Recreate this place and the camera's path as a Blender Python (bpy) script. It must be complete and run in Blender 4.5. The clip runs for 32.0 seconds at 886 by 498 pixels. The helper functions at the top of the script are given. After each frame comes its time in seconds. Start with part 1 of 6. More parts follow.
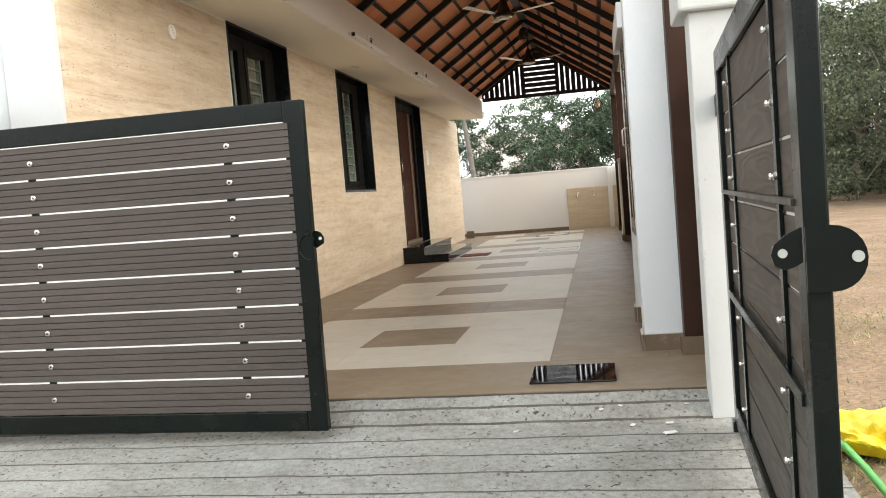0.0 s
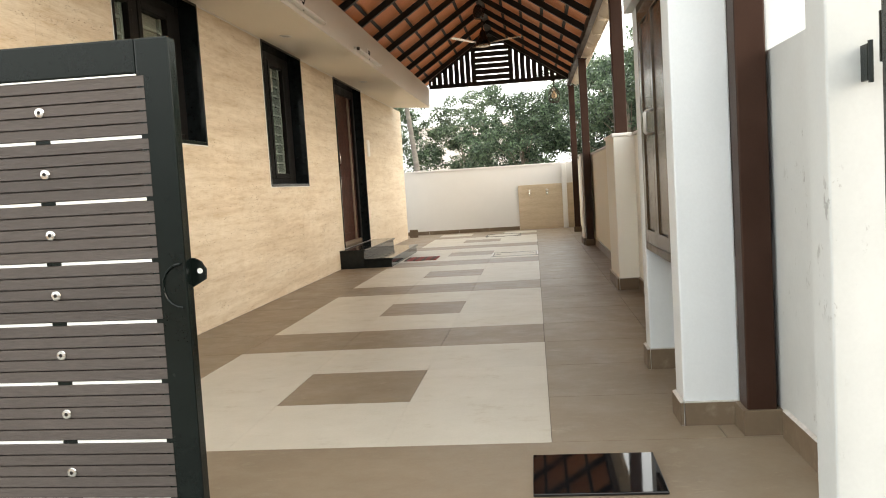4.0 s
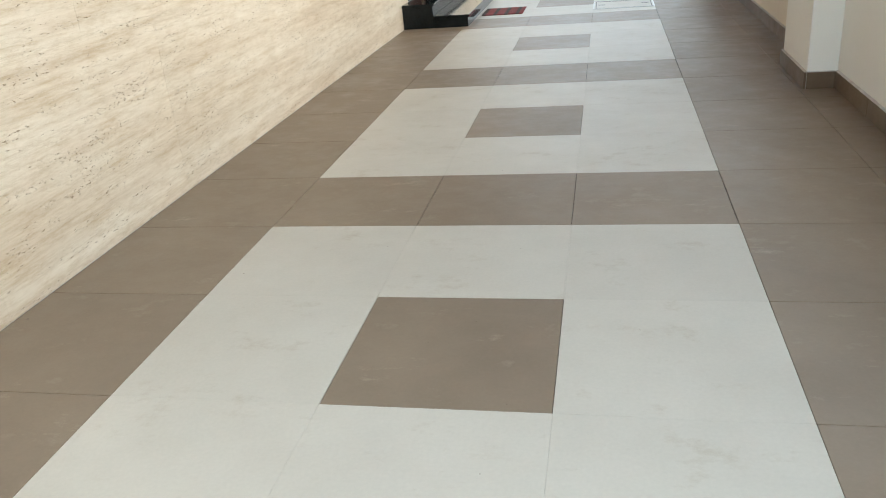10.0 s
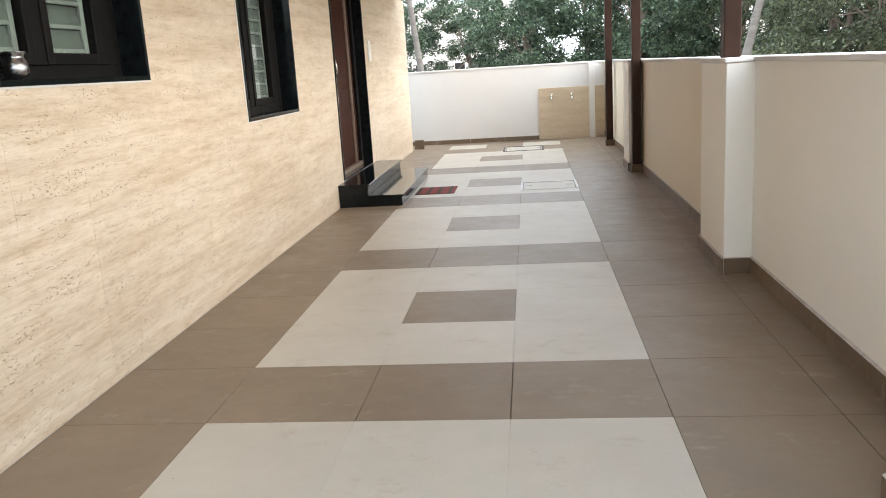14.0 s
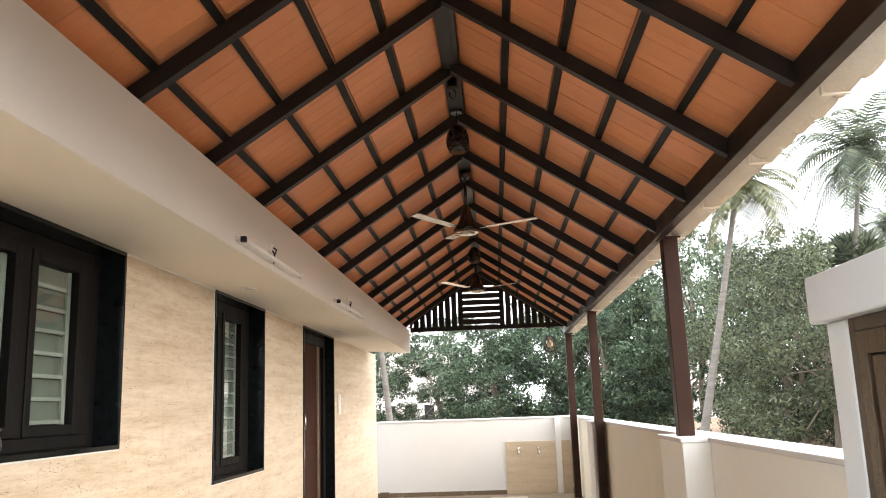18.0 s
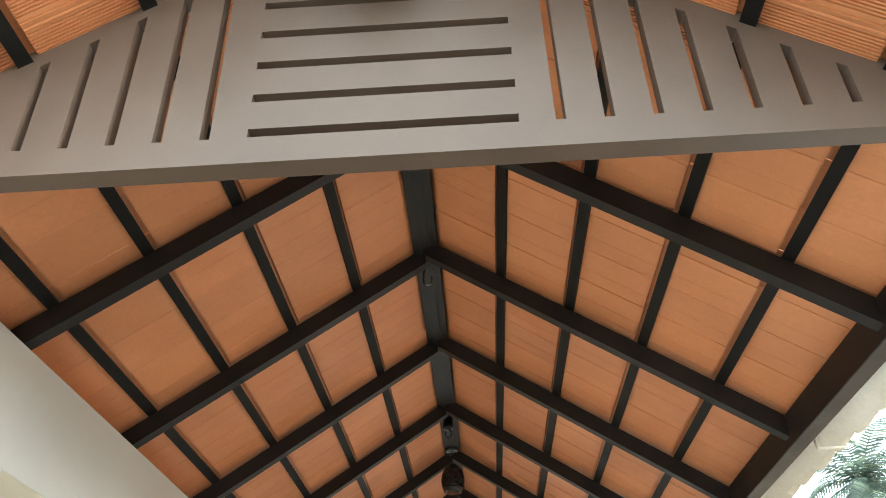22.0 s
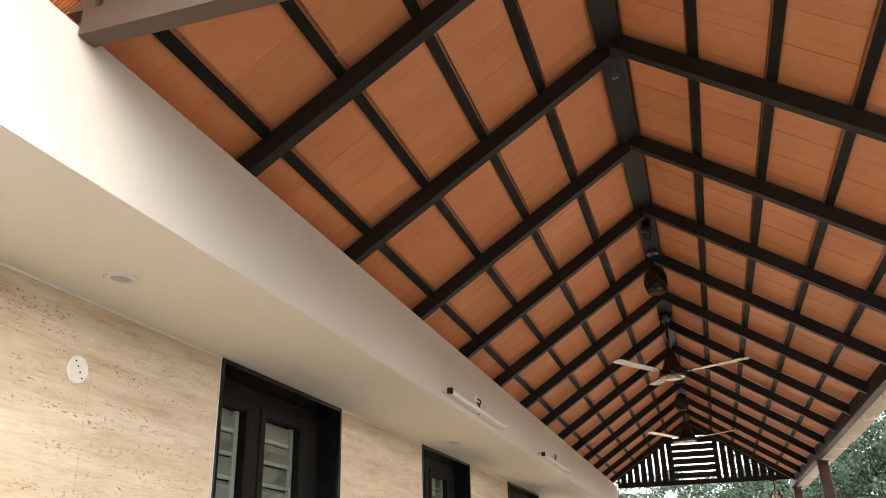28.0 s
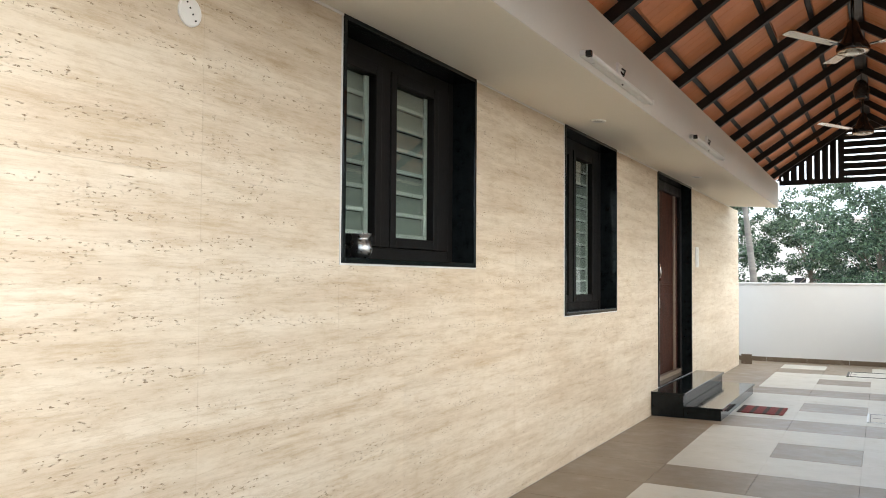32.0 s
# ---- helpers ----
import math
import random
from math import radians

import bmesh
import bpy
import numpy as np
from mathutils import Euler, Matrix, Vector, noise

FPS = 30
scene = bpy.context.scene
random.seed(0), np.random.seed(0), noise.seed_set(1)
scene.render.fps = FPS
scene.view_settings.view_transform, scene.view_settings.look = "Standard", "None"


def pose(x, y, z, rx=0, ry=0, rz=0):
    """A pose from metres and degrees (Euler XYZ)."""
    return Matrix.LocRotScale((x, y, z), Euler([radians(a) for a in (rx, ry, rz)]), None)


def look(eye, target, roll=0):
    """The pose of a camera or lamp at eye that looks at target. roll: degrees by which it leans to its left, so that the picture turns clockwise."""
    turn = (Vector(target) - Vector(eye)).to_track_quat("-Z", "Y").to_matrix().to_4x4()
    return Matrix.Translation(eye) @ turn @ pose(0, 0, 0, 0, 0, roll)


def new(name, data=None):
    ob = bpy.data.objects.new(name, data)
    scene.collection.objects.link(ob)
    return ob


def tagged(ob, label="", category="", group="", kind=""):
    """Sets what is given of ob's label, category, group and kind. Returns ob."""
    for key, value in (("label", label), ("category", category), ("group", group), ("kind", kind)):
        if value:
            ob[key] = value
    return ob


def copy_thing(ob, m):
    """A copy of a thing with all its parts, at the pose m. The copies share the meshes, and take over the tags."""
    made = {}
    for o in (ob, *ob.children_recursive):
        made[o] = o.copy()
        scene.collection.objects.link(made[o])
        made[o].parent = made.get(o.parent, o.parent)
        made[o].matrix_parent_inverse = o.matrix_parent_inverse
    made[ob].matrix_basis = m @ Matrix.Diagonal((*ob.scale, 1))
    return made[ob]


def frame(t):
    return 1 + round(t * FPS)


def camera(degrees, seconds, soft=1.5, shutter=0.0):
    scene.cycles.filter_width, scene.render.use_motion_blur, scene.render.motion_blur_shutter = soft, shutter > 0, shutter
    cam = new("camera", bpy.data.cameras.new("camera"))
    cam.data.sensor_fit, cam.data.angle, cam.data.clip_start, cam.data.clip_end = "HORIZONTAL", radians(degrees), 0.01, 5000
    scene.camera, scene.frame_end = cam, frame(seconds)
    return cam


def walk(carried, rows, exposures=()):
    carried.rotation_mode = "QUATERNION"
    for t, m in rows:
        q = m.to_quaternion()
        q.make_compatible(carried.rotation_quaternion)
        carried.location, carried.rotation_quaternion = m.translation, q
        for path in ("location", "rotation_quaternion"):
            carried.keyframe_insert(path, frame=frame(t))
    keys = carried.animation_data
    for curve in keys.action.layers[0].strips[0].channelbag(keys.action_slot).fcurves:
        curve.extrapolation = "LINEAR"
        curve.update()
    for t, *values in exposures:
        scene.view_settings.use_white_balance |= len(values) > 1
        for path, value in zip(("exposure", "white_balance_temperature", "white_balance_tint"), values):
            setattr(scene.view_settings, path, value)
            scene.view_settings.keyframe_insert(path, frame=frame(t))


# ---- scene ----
cam = camera(57.6, 32.0, 1.0)
PATH = [
    (0, (2.694, -4.104, 0.873), (2.311, -2.145, 0.748), -4.7),
    (0.5, (2.638, -3.905, 0.884), (2.258, -1.948, 0.725), -4.3),
    (1, (2.504, -3.707, 0.891), (2.195, -1.738, 0.732), -3.8),
    (1.5, (2.439, -3.591, 0.903), (2.186, -1.614, 0.735), -3.9),
    (2, (2.464, -3.376, 0.918), (2.224, -1.397, 0.764), -3.8),
    (2.5, (2.514, -3.185, 0.93), (2.274, -1.204, 0.797), -3.7),
    (3, (2.458, -2.998, 0.907), (2.217, -1.017, 0.774), -4.0),
    (3.5, (2.372, -2.895, 0.914), (2.141, -0.913, 0.776), -3.7),
    (5.5, (2.452, -2.387, 0.926), (2.183, -0.415, 0.725), -2.6),
    (6, (2.363, -2.208, 0.971), (2.064, -0.241, 0.767), -2.3),
    (6.5, (2.294, -2.058, 1.013), (1.993, -0.099, 0.75), -2.5),
    (7, (2.285, -1.831, 1.043), (1.96, 0.114, 0.713), -3.5),
    (7.5, (2.26, -1.656, 1.079), (1.836, 0.243, 0.615), -3.4),
    (8, (2.152, -1.485, 1.107), (1.702, 0.389, 0.572), -3.2),
    (8.5, (2.055, -1.349, 1.136), (1.618, 0.506, 0.53), -4.4),
    (9, (2.013, -1.19, 1.133), (1.612, 0.648, 0.454), -5.2),
    (9.5, (1.983, -1.074, 1.164), (1.584, 0.725, 0.387), -5.6),
    (10, (1.928, -1.04, 1.177), (1.531, 0.748, 0.373), -5.1),
    (10.5, (1.875, -1.013, 1.179), (1.502, 0.779, 0.373), -4.9),
    (11, (1.861, -1.005, 1.179), (1.524, 0.796, 0.38), -4.5),
    (11.5, (1.872, -1.002, 1.186), (1.566, 0.807, 0.39), -4.4),
    (12, (1.883, -1.003, 1.206), (1.607, 0.814, 0.417), -4.3),
    (12.5, (1.892, -1.002, 1.233), (1.637, 0.839, 0.494), -4.1),
    (13, (1.896, -1.009, 1.262), (1.647, 0.861, 0.598), -4.0),
    (13.5, (1.904, -1.017, 1.286), (1.668, 0.891, 0.738), -3.8),
    (14, (1.911, -1.03, 1.309), (1.687, 0.909, 0.87), -3.6),
    (14.5, (1.917, -1.051, 1.338), (1.7, 0.91, 1.014), -3.5),
    (15, (1.921, -1.08, 1.363), (1.716, 0.9, 1.176), -2.9),
    (15.5, (1.928, -1.106, 1.392), (1.746, 0.884, 1.311), -2.4),
    (17.5, (1.943, -1.15, 1.48), (1.823, 0.826, 1.766), -1.9),
    (18, (1.95, -1.163, 1.498), (1.837, 0.797, 1.88), -2.0),
    (18.5, (1.95, -1.169, 1.503), (1.845, 0.775, 1.963), -1.9),
    (19, (1.952, -1.162, 1.514), (1.856, 0.762, 2.054), -1.9),
    (19.5, (1.944, -1.176, 1.522), (1.857, 0.726, 2.134), -2.0),
    (20, (1.943, -1.185, 1.529), (1.859, 0.685, 2.236), -2.0),
    (20.5, (1.945, -1.195, 1.542), (1.871, 0.633, 2.349), -2.1),
    (21, (1.956, -1.199, 1.552), (1.885, 0.575, 2.472), -1.9),
    (21.5, (1.956, -1.21, 1.561), (1.89, 0.514, 2.572), -1.8),
    (22, (1.952, -1.217, 1.573), (1.891, 0.446, 2.684), -1.9),
    (22.5, (1.955, -1.232, 1.581), (1.899, 0.363, 2.786), -2.0),
    (23, (1.954, -1.26, 1.587), (1.901, 0.242, 2.907), -1.9),
    (23.5, (1.952, -1.276, 1.581), (1.906, 0.157, 2.975), -1.8),
    (24, (1.95, -1.285, 1.579), (1.9, 0.111, 3.01), -1.3),
    (24.5, (1.948, -1.287, 1.581), (1.892, 0.088, 3.032), -1.3),
    (26.5, (1.895, -1.271, 1.542), (1.612, 0.24, 2.822), -2.7),
    (27, (1.904, -1.237, 1.506), (1.516, 0.378, 2.62), -2.9),
    (27.5, (1.89, -1.209, 1.485), (1.429, 0.495, 2.426), -2.1),
    (28, (1.904, -1.186, 1.46), (1.363, 0.584, 2.219), -1.5),
    (28.5, (1.906, -1.177, 1.444), (1.324, 0.618, 2.105), -1.0),
    (29, (1.872, -1.141, 1.409), (1.259, 0.687, 1.941), -1.1),
    (29.5, (1.877, -1.126, 1.377), (1.23, 0.723, 1.779), -0.9),
    (30, (1.869, -1.108, 1.357), (1.192, 0.75, 1.653), -0.6),
    (30.5, (1.879, -1.097, 1.33), (1.18, 0.764, 1.551), -0.5),
    (31, (1.909, -1.092, 1.315), (1.167, 0.757, 1.495), -0.7),
    (31.5, (1.952, -1.068, 1.299), (1.128, 0.748, 1.449), -0.0),
    (32, (1.934, -0.927, 1.272), (0.979, 0.828, 1.348), 0.4),
]
EXPOSURES = [(0.0, 0.92, 7300, 14), (3.0, 1.10, 7500, 13), (6.0, 1.15, 7600, 11), (7.3, 1.35, 7300, 10), (9.0, 1.45, 6600, 10), (10.2, 1.46, 6100, 6), (11.8, 1.48, 6100, 10), (13.0, 1.48, 6400, 13), (15.3, 1.30, 6600, 13), (17.5, 1.46, 6950, 16), (19.0, 1.8, 6800, 15), (21.0, 2.02, 6150, 3), (22.0, 1.97, 5950, 0), (23.0, 1.7, 5550, -8), (24.5, 0.72, 5650, -14), (26.5, 1.55, 6900, 2), (28.0, 1.55, 6850, 14), (30.0, 1.45, 6500, 11), (32.0, 1.24, 6300, 10)]
walk(cam, [(t, look(eye, target, roll)) for t, eye, target, roll in PATH], EXPOSURES)

# ---- world, sun, exposure ----
world = bpy.data.worlds.new("world")
scene.world = world
world.use_nodes = True
wn, wl = world.node_tree.nodes, world.node_tree.links
sky = wn.new("ShaderNodeTexSky")
sky.sky_type = "NISHITA"
sky.sun_disc = False
sky.sun_elevation = radians(21)
sky.sun_rotation = radians(105)
sky.dust_density = 4.0
veil = wn.new("ShaderNodeMix")
veil.data_type = "RGBA"
veil.inputs[0].default_value = 0.8
veil.inputs[7].default_value = (9.8, 10.9, 11.7, 1)
wl.new(sky.outputs[0], veil.inputs[6])
wl.new(veil.outputs[2], wn["Background"].inputs[0])
wn["Background"].inputs[1].default_value = 0.16
sun_lamp = bpy.data.lights.new("sun", "SUN")
sun_lamp.energy = 1.0
sun_lamp.angle = radians(42)
sun_lamp.color = (1.0, 0.95, 0.86)
sun = new("sun", sun_lamp)
sun.matrix_world = look((9.6, -2.6, 3.82), (0, 0, 0))


# ---- materials ----
def rgba(c):
    return (c[0], c[1], c[2], 1.0)


def base_mat(name):
    m = bpy.data.materials.new(name)
    m.use_nodes = True
    n, l = m.node_tree.nodes, m.node_tree.links
    return m, n, l, n["Principled BSDF"]


def noise_tex(n, l, scale, stretch=(1, 1, 1), detail=6.0, rough=0.6, shift=None):
    geo = n.new("ShaderNodeNewGeometry")
    mp = n.new("ShaderNodeMapping")
    mp.inputs["Scale"].default_value = stretch
    l.new(geo.outputs["Position"], mp.inputs[0])
    if shift is not None:
        mp.inputs["Location"].default_value = shift
    t = n.new("ShaderNodeTexNoise")
    t.inputs["Scale"].default_value = scale
    t.inputs["Detail"].default_value = detail
    t.inputs["Roughness"].default_value = rough
    l.new(mp.outputs[0], t.inputs[0])
    return t.outputs[0]


def ramp(n, l, fac, stops):
    r = n.new("ShaderNodeValToRGB")
    e = r.color_ramp.elements
    while len(e) < len(stops):
        e.new(0.5)
    for k, (p, c) in enumerate(stops):
        e[k].position = p
        e[k].color = rgba(c) if not isinstance(c, (int, float)) else (c, c, c, 1)
    l.new(fac, r.inputs[0])
    return r.outputs[0]


def mix(n, l, fac, a, b, blend="MIX"):
    x = n.new("ShaderNodeMix")
    x.data_type = "RGBA"
    x.blend_type = blend
    for k, v in ((0, fac), (6, a), (7, b)):
        if isinstance(v, (int, float)):
            x.inputs[k].default_value = v
        elif isinstance(v, tuple):
            x.inputs[k].default_value = rgba(v)
        else:
            l.new(v, x.inputs[k])
    return x.outputs[2]


def bump(n, l, height, strength, distance=0.01, normal=None):
    b = n.new("ShaderNodeBump")
    b.inputs["Strength"].default_value = strength
    b.inputs["Distance"].default_value = distance
    l.new(height, b.inputs["Height"])
    if normal is not None:
        l.new(normal, b.inputs["Normal"])
    return b.outputs[0]


def plain(name, c1, c2, scale=4.0, rough=0.5, fine=60.0, fine_amount=0.12, bumps=0.1, metal=0.0, stretch=(1, 1, 1), per_object=0.0, rough_spread=0.12, spec=0.5):
    """Two tones in large soft patches, fine grain over them, slight relief."""
    m, n, l, p = base_mat(name)
    big = noise_tex(n, l, scale, stretch)
    small = noise_tex(n, l, fine, stretch, 4.0, 0.7)
    col = mix(n, l, ramp(n, l, big, [(0.3, 0.0), (0.7, 1.0)]), c1, c2)
    grain = ramp(n, l, small, [(0.25, 1.0 - fine_amount), (0.75, 1.0 + fine_amount)])
    col = mix(n, l, 1.0, col, grain, "MULTIPLY")
    if per_object:
        info = n.new("ShaderNodeObjectInfo")
        tone = ramp(n, l, info.outputs["Random"], [(0.0, 1.0 - per_object), (1.0, 1.0 + per_object)])
        col = mix(n, l, 1.0, col, tone, "MULTIPLY")
    l.new(col, p.inputs["Base Color"])
    r = ramp(n, l, big, [(0.2, max(0.02, rough - rough_spread)), (0.8, min(1.0, rough + rough_spread))])
    l.new(r, p.inputs["Roughness"])
    p.inputs["Metallic"].default_value = metal
    p.inputs["Specular IOR Level"].default_value = spec
    if bumps:
        l.new(bump(n, l, small, bumps), p.inputs["Normal"])
    return m


def make_worn_paint(name, c1, c2, under):
    """Old wall paint with soft dirt and small chips that show the grey render under it."""
    m, n, l, p = base_mat(name)
    big = noise_tex(n, l, 2.2, (1, 1, 1), 6.0, 0.6)
    fine = noise_tex(n, l, 80.0, (1, 1, 1), 4.0, 0.7)
    col = mix(n, l, ramp(n, l, big, [(0.3, 0.0), (0.7, 1.0)]), c1, c2)
    chip = noise_tex(n, l, 16.0, (1, 1, 0.6), 7.0, 0.72, (3, 9, 2))
    where = noise_tex(n, l, 3.0, (1, 1, 1), 3.0, 0.5, (8, 1, 4))
    mask = mix(n, l, 1.0, ramp(n, l, chip, [(0.60, 0.0), (0.63, 0.7)]), ramp(n, l, where, [(0.48, 0.0), (0.6, 1.0)]), "MULTIPLY")
    col = mix(n, l, mask, col, under)
    col = mix(n, l, 1.0, col, ramp(n, l, fine, [(0.25, 0.97), (0.75, 1.02)]), "MULTIPLY")
    l.new(col, p.inputs["Base Color"])
    p.inputs["Roughness"].default_value = 0.7
    p.inputs["Specular IOR Level"].default_value = 0.25
    l.new(bump(n, l, chip, 0.12, 0.004), p.inputs["Normal"])
    return m


def make_travertine():
    m, n, l, p = base_mat("travertine")
    band = noise_tex(n, l, 1.0, (1.0, 0.5, 7.0), 10.0, 0.68)
    vein = noise_tex(n, l, 1.0, (2.5, 2.4, 25.0), 9.0, 0.72)
    hair = noise_tex(n, l, 1.0, (8.0, 8.0, 85.0), 6.0, 0.75, (1, 5, 3))
    mott = noise_tex(n, l, 7.0, (1, 1, 2.8), 8.0, 0.74, (2, 8, 1))
    col = ramp(n, l, band, [(0.31, (0.53, 0.43, 0.31)), (0.42, (0.615, 0.515, 0.39)), (0.52, (0.675, 0.585, 0.46)), (0.68, (0.74, 0.66, 0.54))])
    col = mix(n, l, 0.9, col, ramp(n, l, vein, [(0.34, (0.82, 0.75, 0.65)), (0.48, (0.98, 0.97, 0.96)), (0.68, (1.05, 1.05, 1.06))]), "MULTIPLY")
    col = mix(n, l, 0.6, col, ramp(n, l, hair, [(0.32, (0.82, 0.76, 0.67)), (0.48, (1.0, 1.0, 1.0))]), "MULTIPLY")
    col = mix(n, l, 0.75, col, ramp(n, l, mott, [(0.32, (0.84, 0.78, 0.69)), (0.50, (1.0, 1.0, 1.0)), (0.68, (1.05, 1.05, 1.05))]), "MULTIPLY")
    # small elongated pits, gathered in bands
    spot = noise_tex(n, l, 1.0, (55.0, 42.0, 140.0), 3.0, 0.6)
    where = noise_tex(n, l, 1.0, (2.0, 2.2, 20.0), 6.0, 0.7, (4, 2, 7))
    line = noise_tex(n, l, 1.0, (1.0, 0.8, 12.0), 7.0, 0.65, (9, 3, 5))
    mask = mix(n, l, 1.0, ramp(n, l, spot, [(0.60, 0.0), (0.635, 1.0)]), ramp(n, l, where, [(0.520, 0.0), (0.565, 1.0)]), "MULTIPLY")
    col = mix(n, l, ramp(n, l, line, [(0.488, 0.0), (0.5, 0.35), (0.512, 0.0)]), col, (0.46, 0.35, 0.23))
    col = mix(n, l, mask, col, (0.29, 0.21, 0.13))
    info = n.new("ShaderNodeObjectInfo")
    col = mix(n, l, 1.0, col, ramp(n, l, info.outputs["Random"], [(0.0, 0.975), (1.0, 1.02)]), "MULTIPLY")
    l.new(col, p.inputs["Base Color"])
    p.inputs["Roughness"].default_value = 0.42
    p.inputs["Specular IOR Level"].default_value = 0.3
    inv = ramp(n, l, mask, [(0.0, 1.0), (1.0, 0.0)])
    nb = bump(n, l, vein, 0.2, 0.004)
    nb = bump(n, l, hair, 0.2, 0.003, nb)
    l.new(bump(n, l, inv, 0.8, 0.005, nb), p.inputs["Normal"])
    return m


def make_concrete():
    m, n, l, p = base_mat("ramp_concrete")
    a = noise_tex(n, l, 2.2, (1, 1.6, 1), 8.0, 0.65)
    b = noise_tex(n, l, 40.0, (1, 1, 1), 5.0, 0.7)
    s = noise_tex(n, l, 6.0, (1, 2.5, 1), 6.0, 0.7, (3, 1, 0))
    col = ramp(n, l, a, [(0.3, (0.205, 0.203, 0.185)), (0.5, (0.27, 0.273, 0.255)), (0.72, (0.335, 0.342, 0.325))])
    col = mix(n, l, ramp(n, l, s, [(0.54, 0.0), (0.68, 0.6)]), col, (0.20, 0.185, 0.155))
    col = mix(n, l, 1.0, col, ramp(n, l, b, [(0.3, 0.7), (0.6, 1.1)]), "MULTIPLY")
    pit = noise_tex(n, l, 55.0, (1, 1, 1), 2.0, 0.5, (5, 2, 9))
    area = noise_tex(n, l, 5.0, (1, 2.2, 1), 5.0, 0.65, (1, 7, 2))
    mask = mix(n, l, 1.0, ramp(n, l, pit, [(0.62, 0.0), (0.66, 1.0)]), ramp(n, l, area, [(0.42, 0.0), (0.56, 1.0)]), "MULTIPLY")
    col = mix(n, l, mask, col, (0.07, 0.062, 0.05))
    grit = noise_tex(n, l, 160.0, (1, 1, 1), 2.0, 0.6, (3, 3, 1))
    col = mix(n, l, 1.0, col, ramp(n, l, grit, [(0.3, 0.82), (0.65, 1.12)]), "MULTIPLY")
    l.new(col, p.inputs["Base Color"])
    p.inputs["Roughness"].default_value = 0.85
    nb = bump(n, l, b, 0.5, 0.01)
    l.new(bump(n, l, ramp(n, l, mask, [(0.0, 1.0), (1.0, 0.0)]), 0.8, 0.006, nb), p.inputs["Normal"])
    return m


def make_floor_tile(name, c1, c2, mark, rough):
    m, n, l, p = base_mat(name)
    a = noise_tex(n, l, 1.7, (1, 1, 1), 7.0, 0.65)
    f = noise_tex(n, l, 90.0, (1, 1, 1), 3.0, 0.6)
    s = noise_tex(n, l, 5.5, (1, 1.3, 1), 8.0, 0.7, (7, 3, 1))
    col = ramp(n, l, a, [(0.3, c1), (0.7, c2)])
    col = mix(n, l, ramp(n, l, s, [(0.58, 0.0), (0.70, 0.55)]), col, mark)
    scuff = noise_tex(n, l, 3.1, (1, 2.2, 1), 9.0, 0.78, (11, 5, 3))
    col = mix(n, l, ramp(n, l, scuff, [(0.60, 0.0), (0.73, 0.5)]), col, (0.42, 0.36, 0.28))
    speck = noise_tex(n, l, 34.0, (1, 1, 1), 2.0, 0.5, (6, 2, 9))
    col = mix(n, l, ramp(n, l, speck, [(0.775, 0.0), (0.79, 0.8)]), col, (0.12, 0.09, 0.06))
    col = mix(n, l, 1.0, col, ramp(n, l, f, [(0.3, 0.97), (0.7, 1.02)]), "MULTIPLY")
    info = n.new("ShaderNodeObjectInfo")
    col = mix(n, l, 1.0, col, ramp(n, l, info.outputs["Random"], [(0.0, 0.975), (1.0, 1.02)]), "MULTIPLY")
    l.new(col, p.inputs["Base Color"])
    l.new(ramp(n, l, s, [(0.3, rough - 0.08), (0.7, rough + 0.12)]), p.inputs["Roughness"])
    p.inputs["Specular IOR Level"].default_value = 0.24
    l.new(bump(n, l, f, 0.02, 0.003), p.inputs["Normal"])
    return m


def make_clay(name, tones, ribbed=False):
    m, n, l, p = base_mat(name)
    a = noise_tex(n, l, 3.0, (1, 1, 1), 6.0, 0.6)
    f = noise_tex(n, l, 70.0, (1.0, 1.0, 1.0), 4.0, 0.65)
    col = ramp(n, l, a, [(0.3, tones[0]), (0.7, tones[1])])
    col = mix(n, l, 1.0, col, ramp(n, l, f, [(0.3, 0.95), (0.7, 1.04)]), "MULTIPLY")
    info = n.new("ShaderNodeObjectInfo")
    col = mix(n, l, 1.0, col, ramp(n, l, info.outputs["Random"], [(0.0, 0.93), (1.0, 1.05)]), "MULTIPLY")
    geo = n.new("ShaderNodeNewGeometry")
    col = mix(n, l, 1.0, col, ramp(n, l, geo.outputs["Random Per Island"], [(0.0, 0.94), (1.0, 1.05)]), "MULTIPLY")
    l.new(col, p.inputs["Base Color"])
    p.inputs["Roughness"].default_value = 0.5
    l.new(bump(n, l, f, 0.12, 0.004), p.inputs["Normal"])
    return m


def make_wood(name, c1, c2, axis_stretch, rough=0.4, bumps=0.25, spec=0.5, detail=7.0, lines=55.0):
    m, n, l, p = base_mat(name)
    g = noise_tex(n, l, 1.0, axis_stretch, detail, 0.62 if detail > 4 else 0.42)
    ring = n.new("ShaderNodeMath")
    ring.operation = "SINE"
    mul = n.new("ShaderNodeMath")
    mul.operation = "MULTIPLY"
    mul.inputs[1].default_value = lines
    l.new(g, mul.inputs[0])
    l.new(mul.outputs[0], ring.inputs[0])
    fac = ramp(n, l, ring.outputs[0], [(0.0, 0.0), (0.5, 0.75), (1.0, 1.0)])
    col = mix(n, l, fac, c1, c2)
    l.new(col, p.inputs["Base Color"])
    p.inputs["Roughness"].default_value = rough
    p.inputs["Specular IOR Level"].default_value = spec
    l.new(bump(n, l, ring.outputs[0], bumps, 0.002), p.inputs["Normal"])
    return m


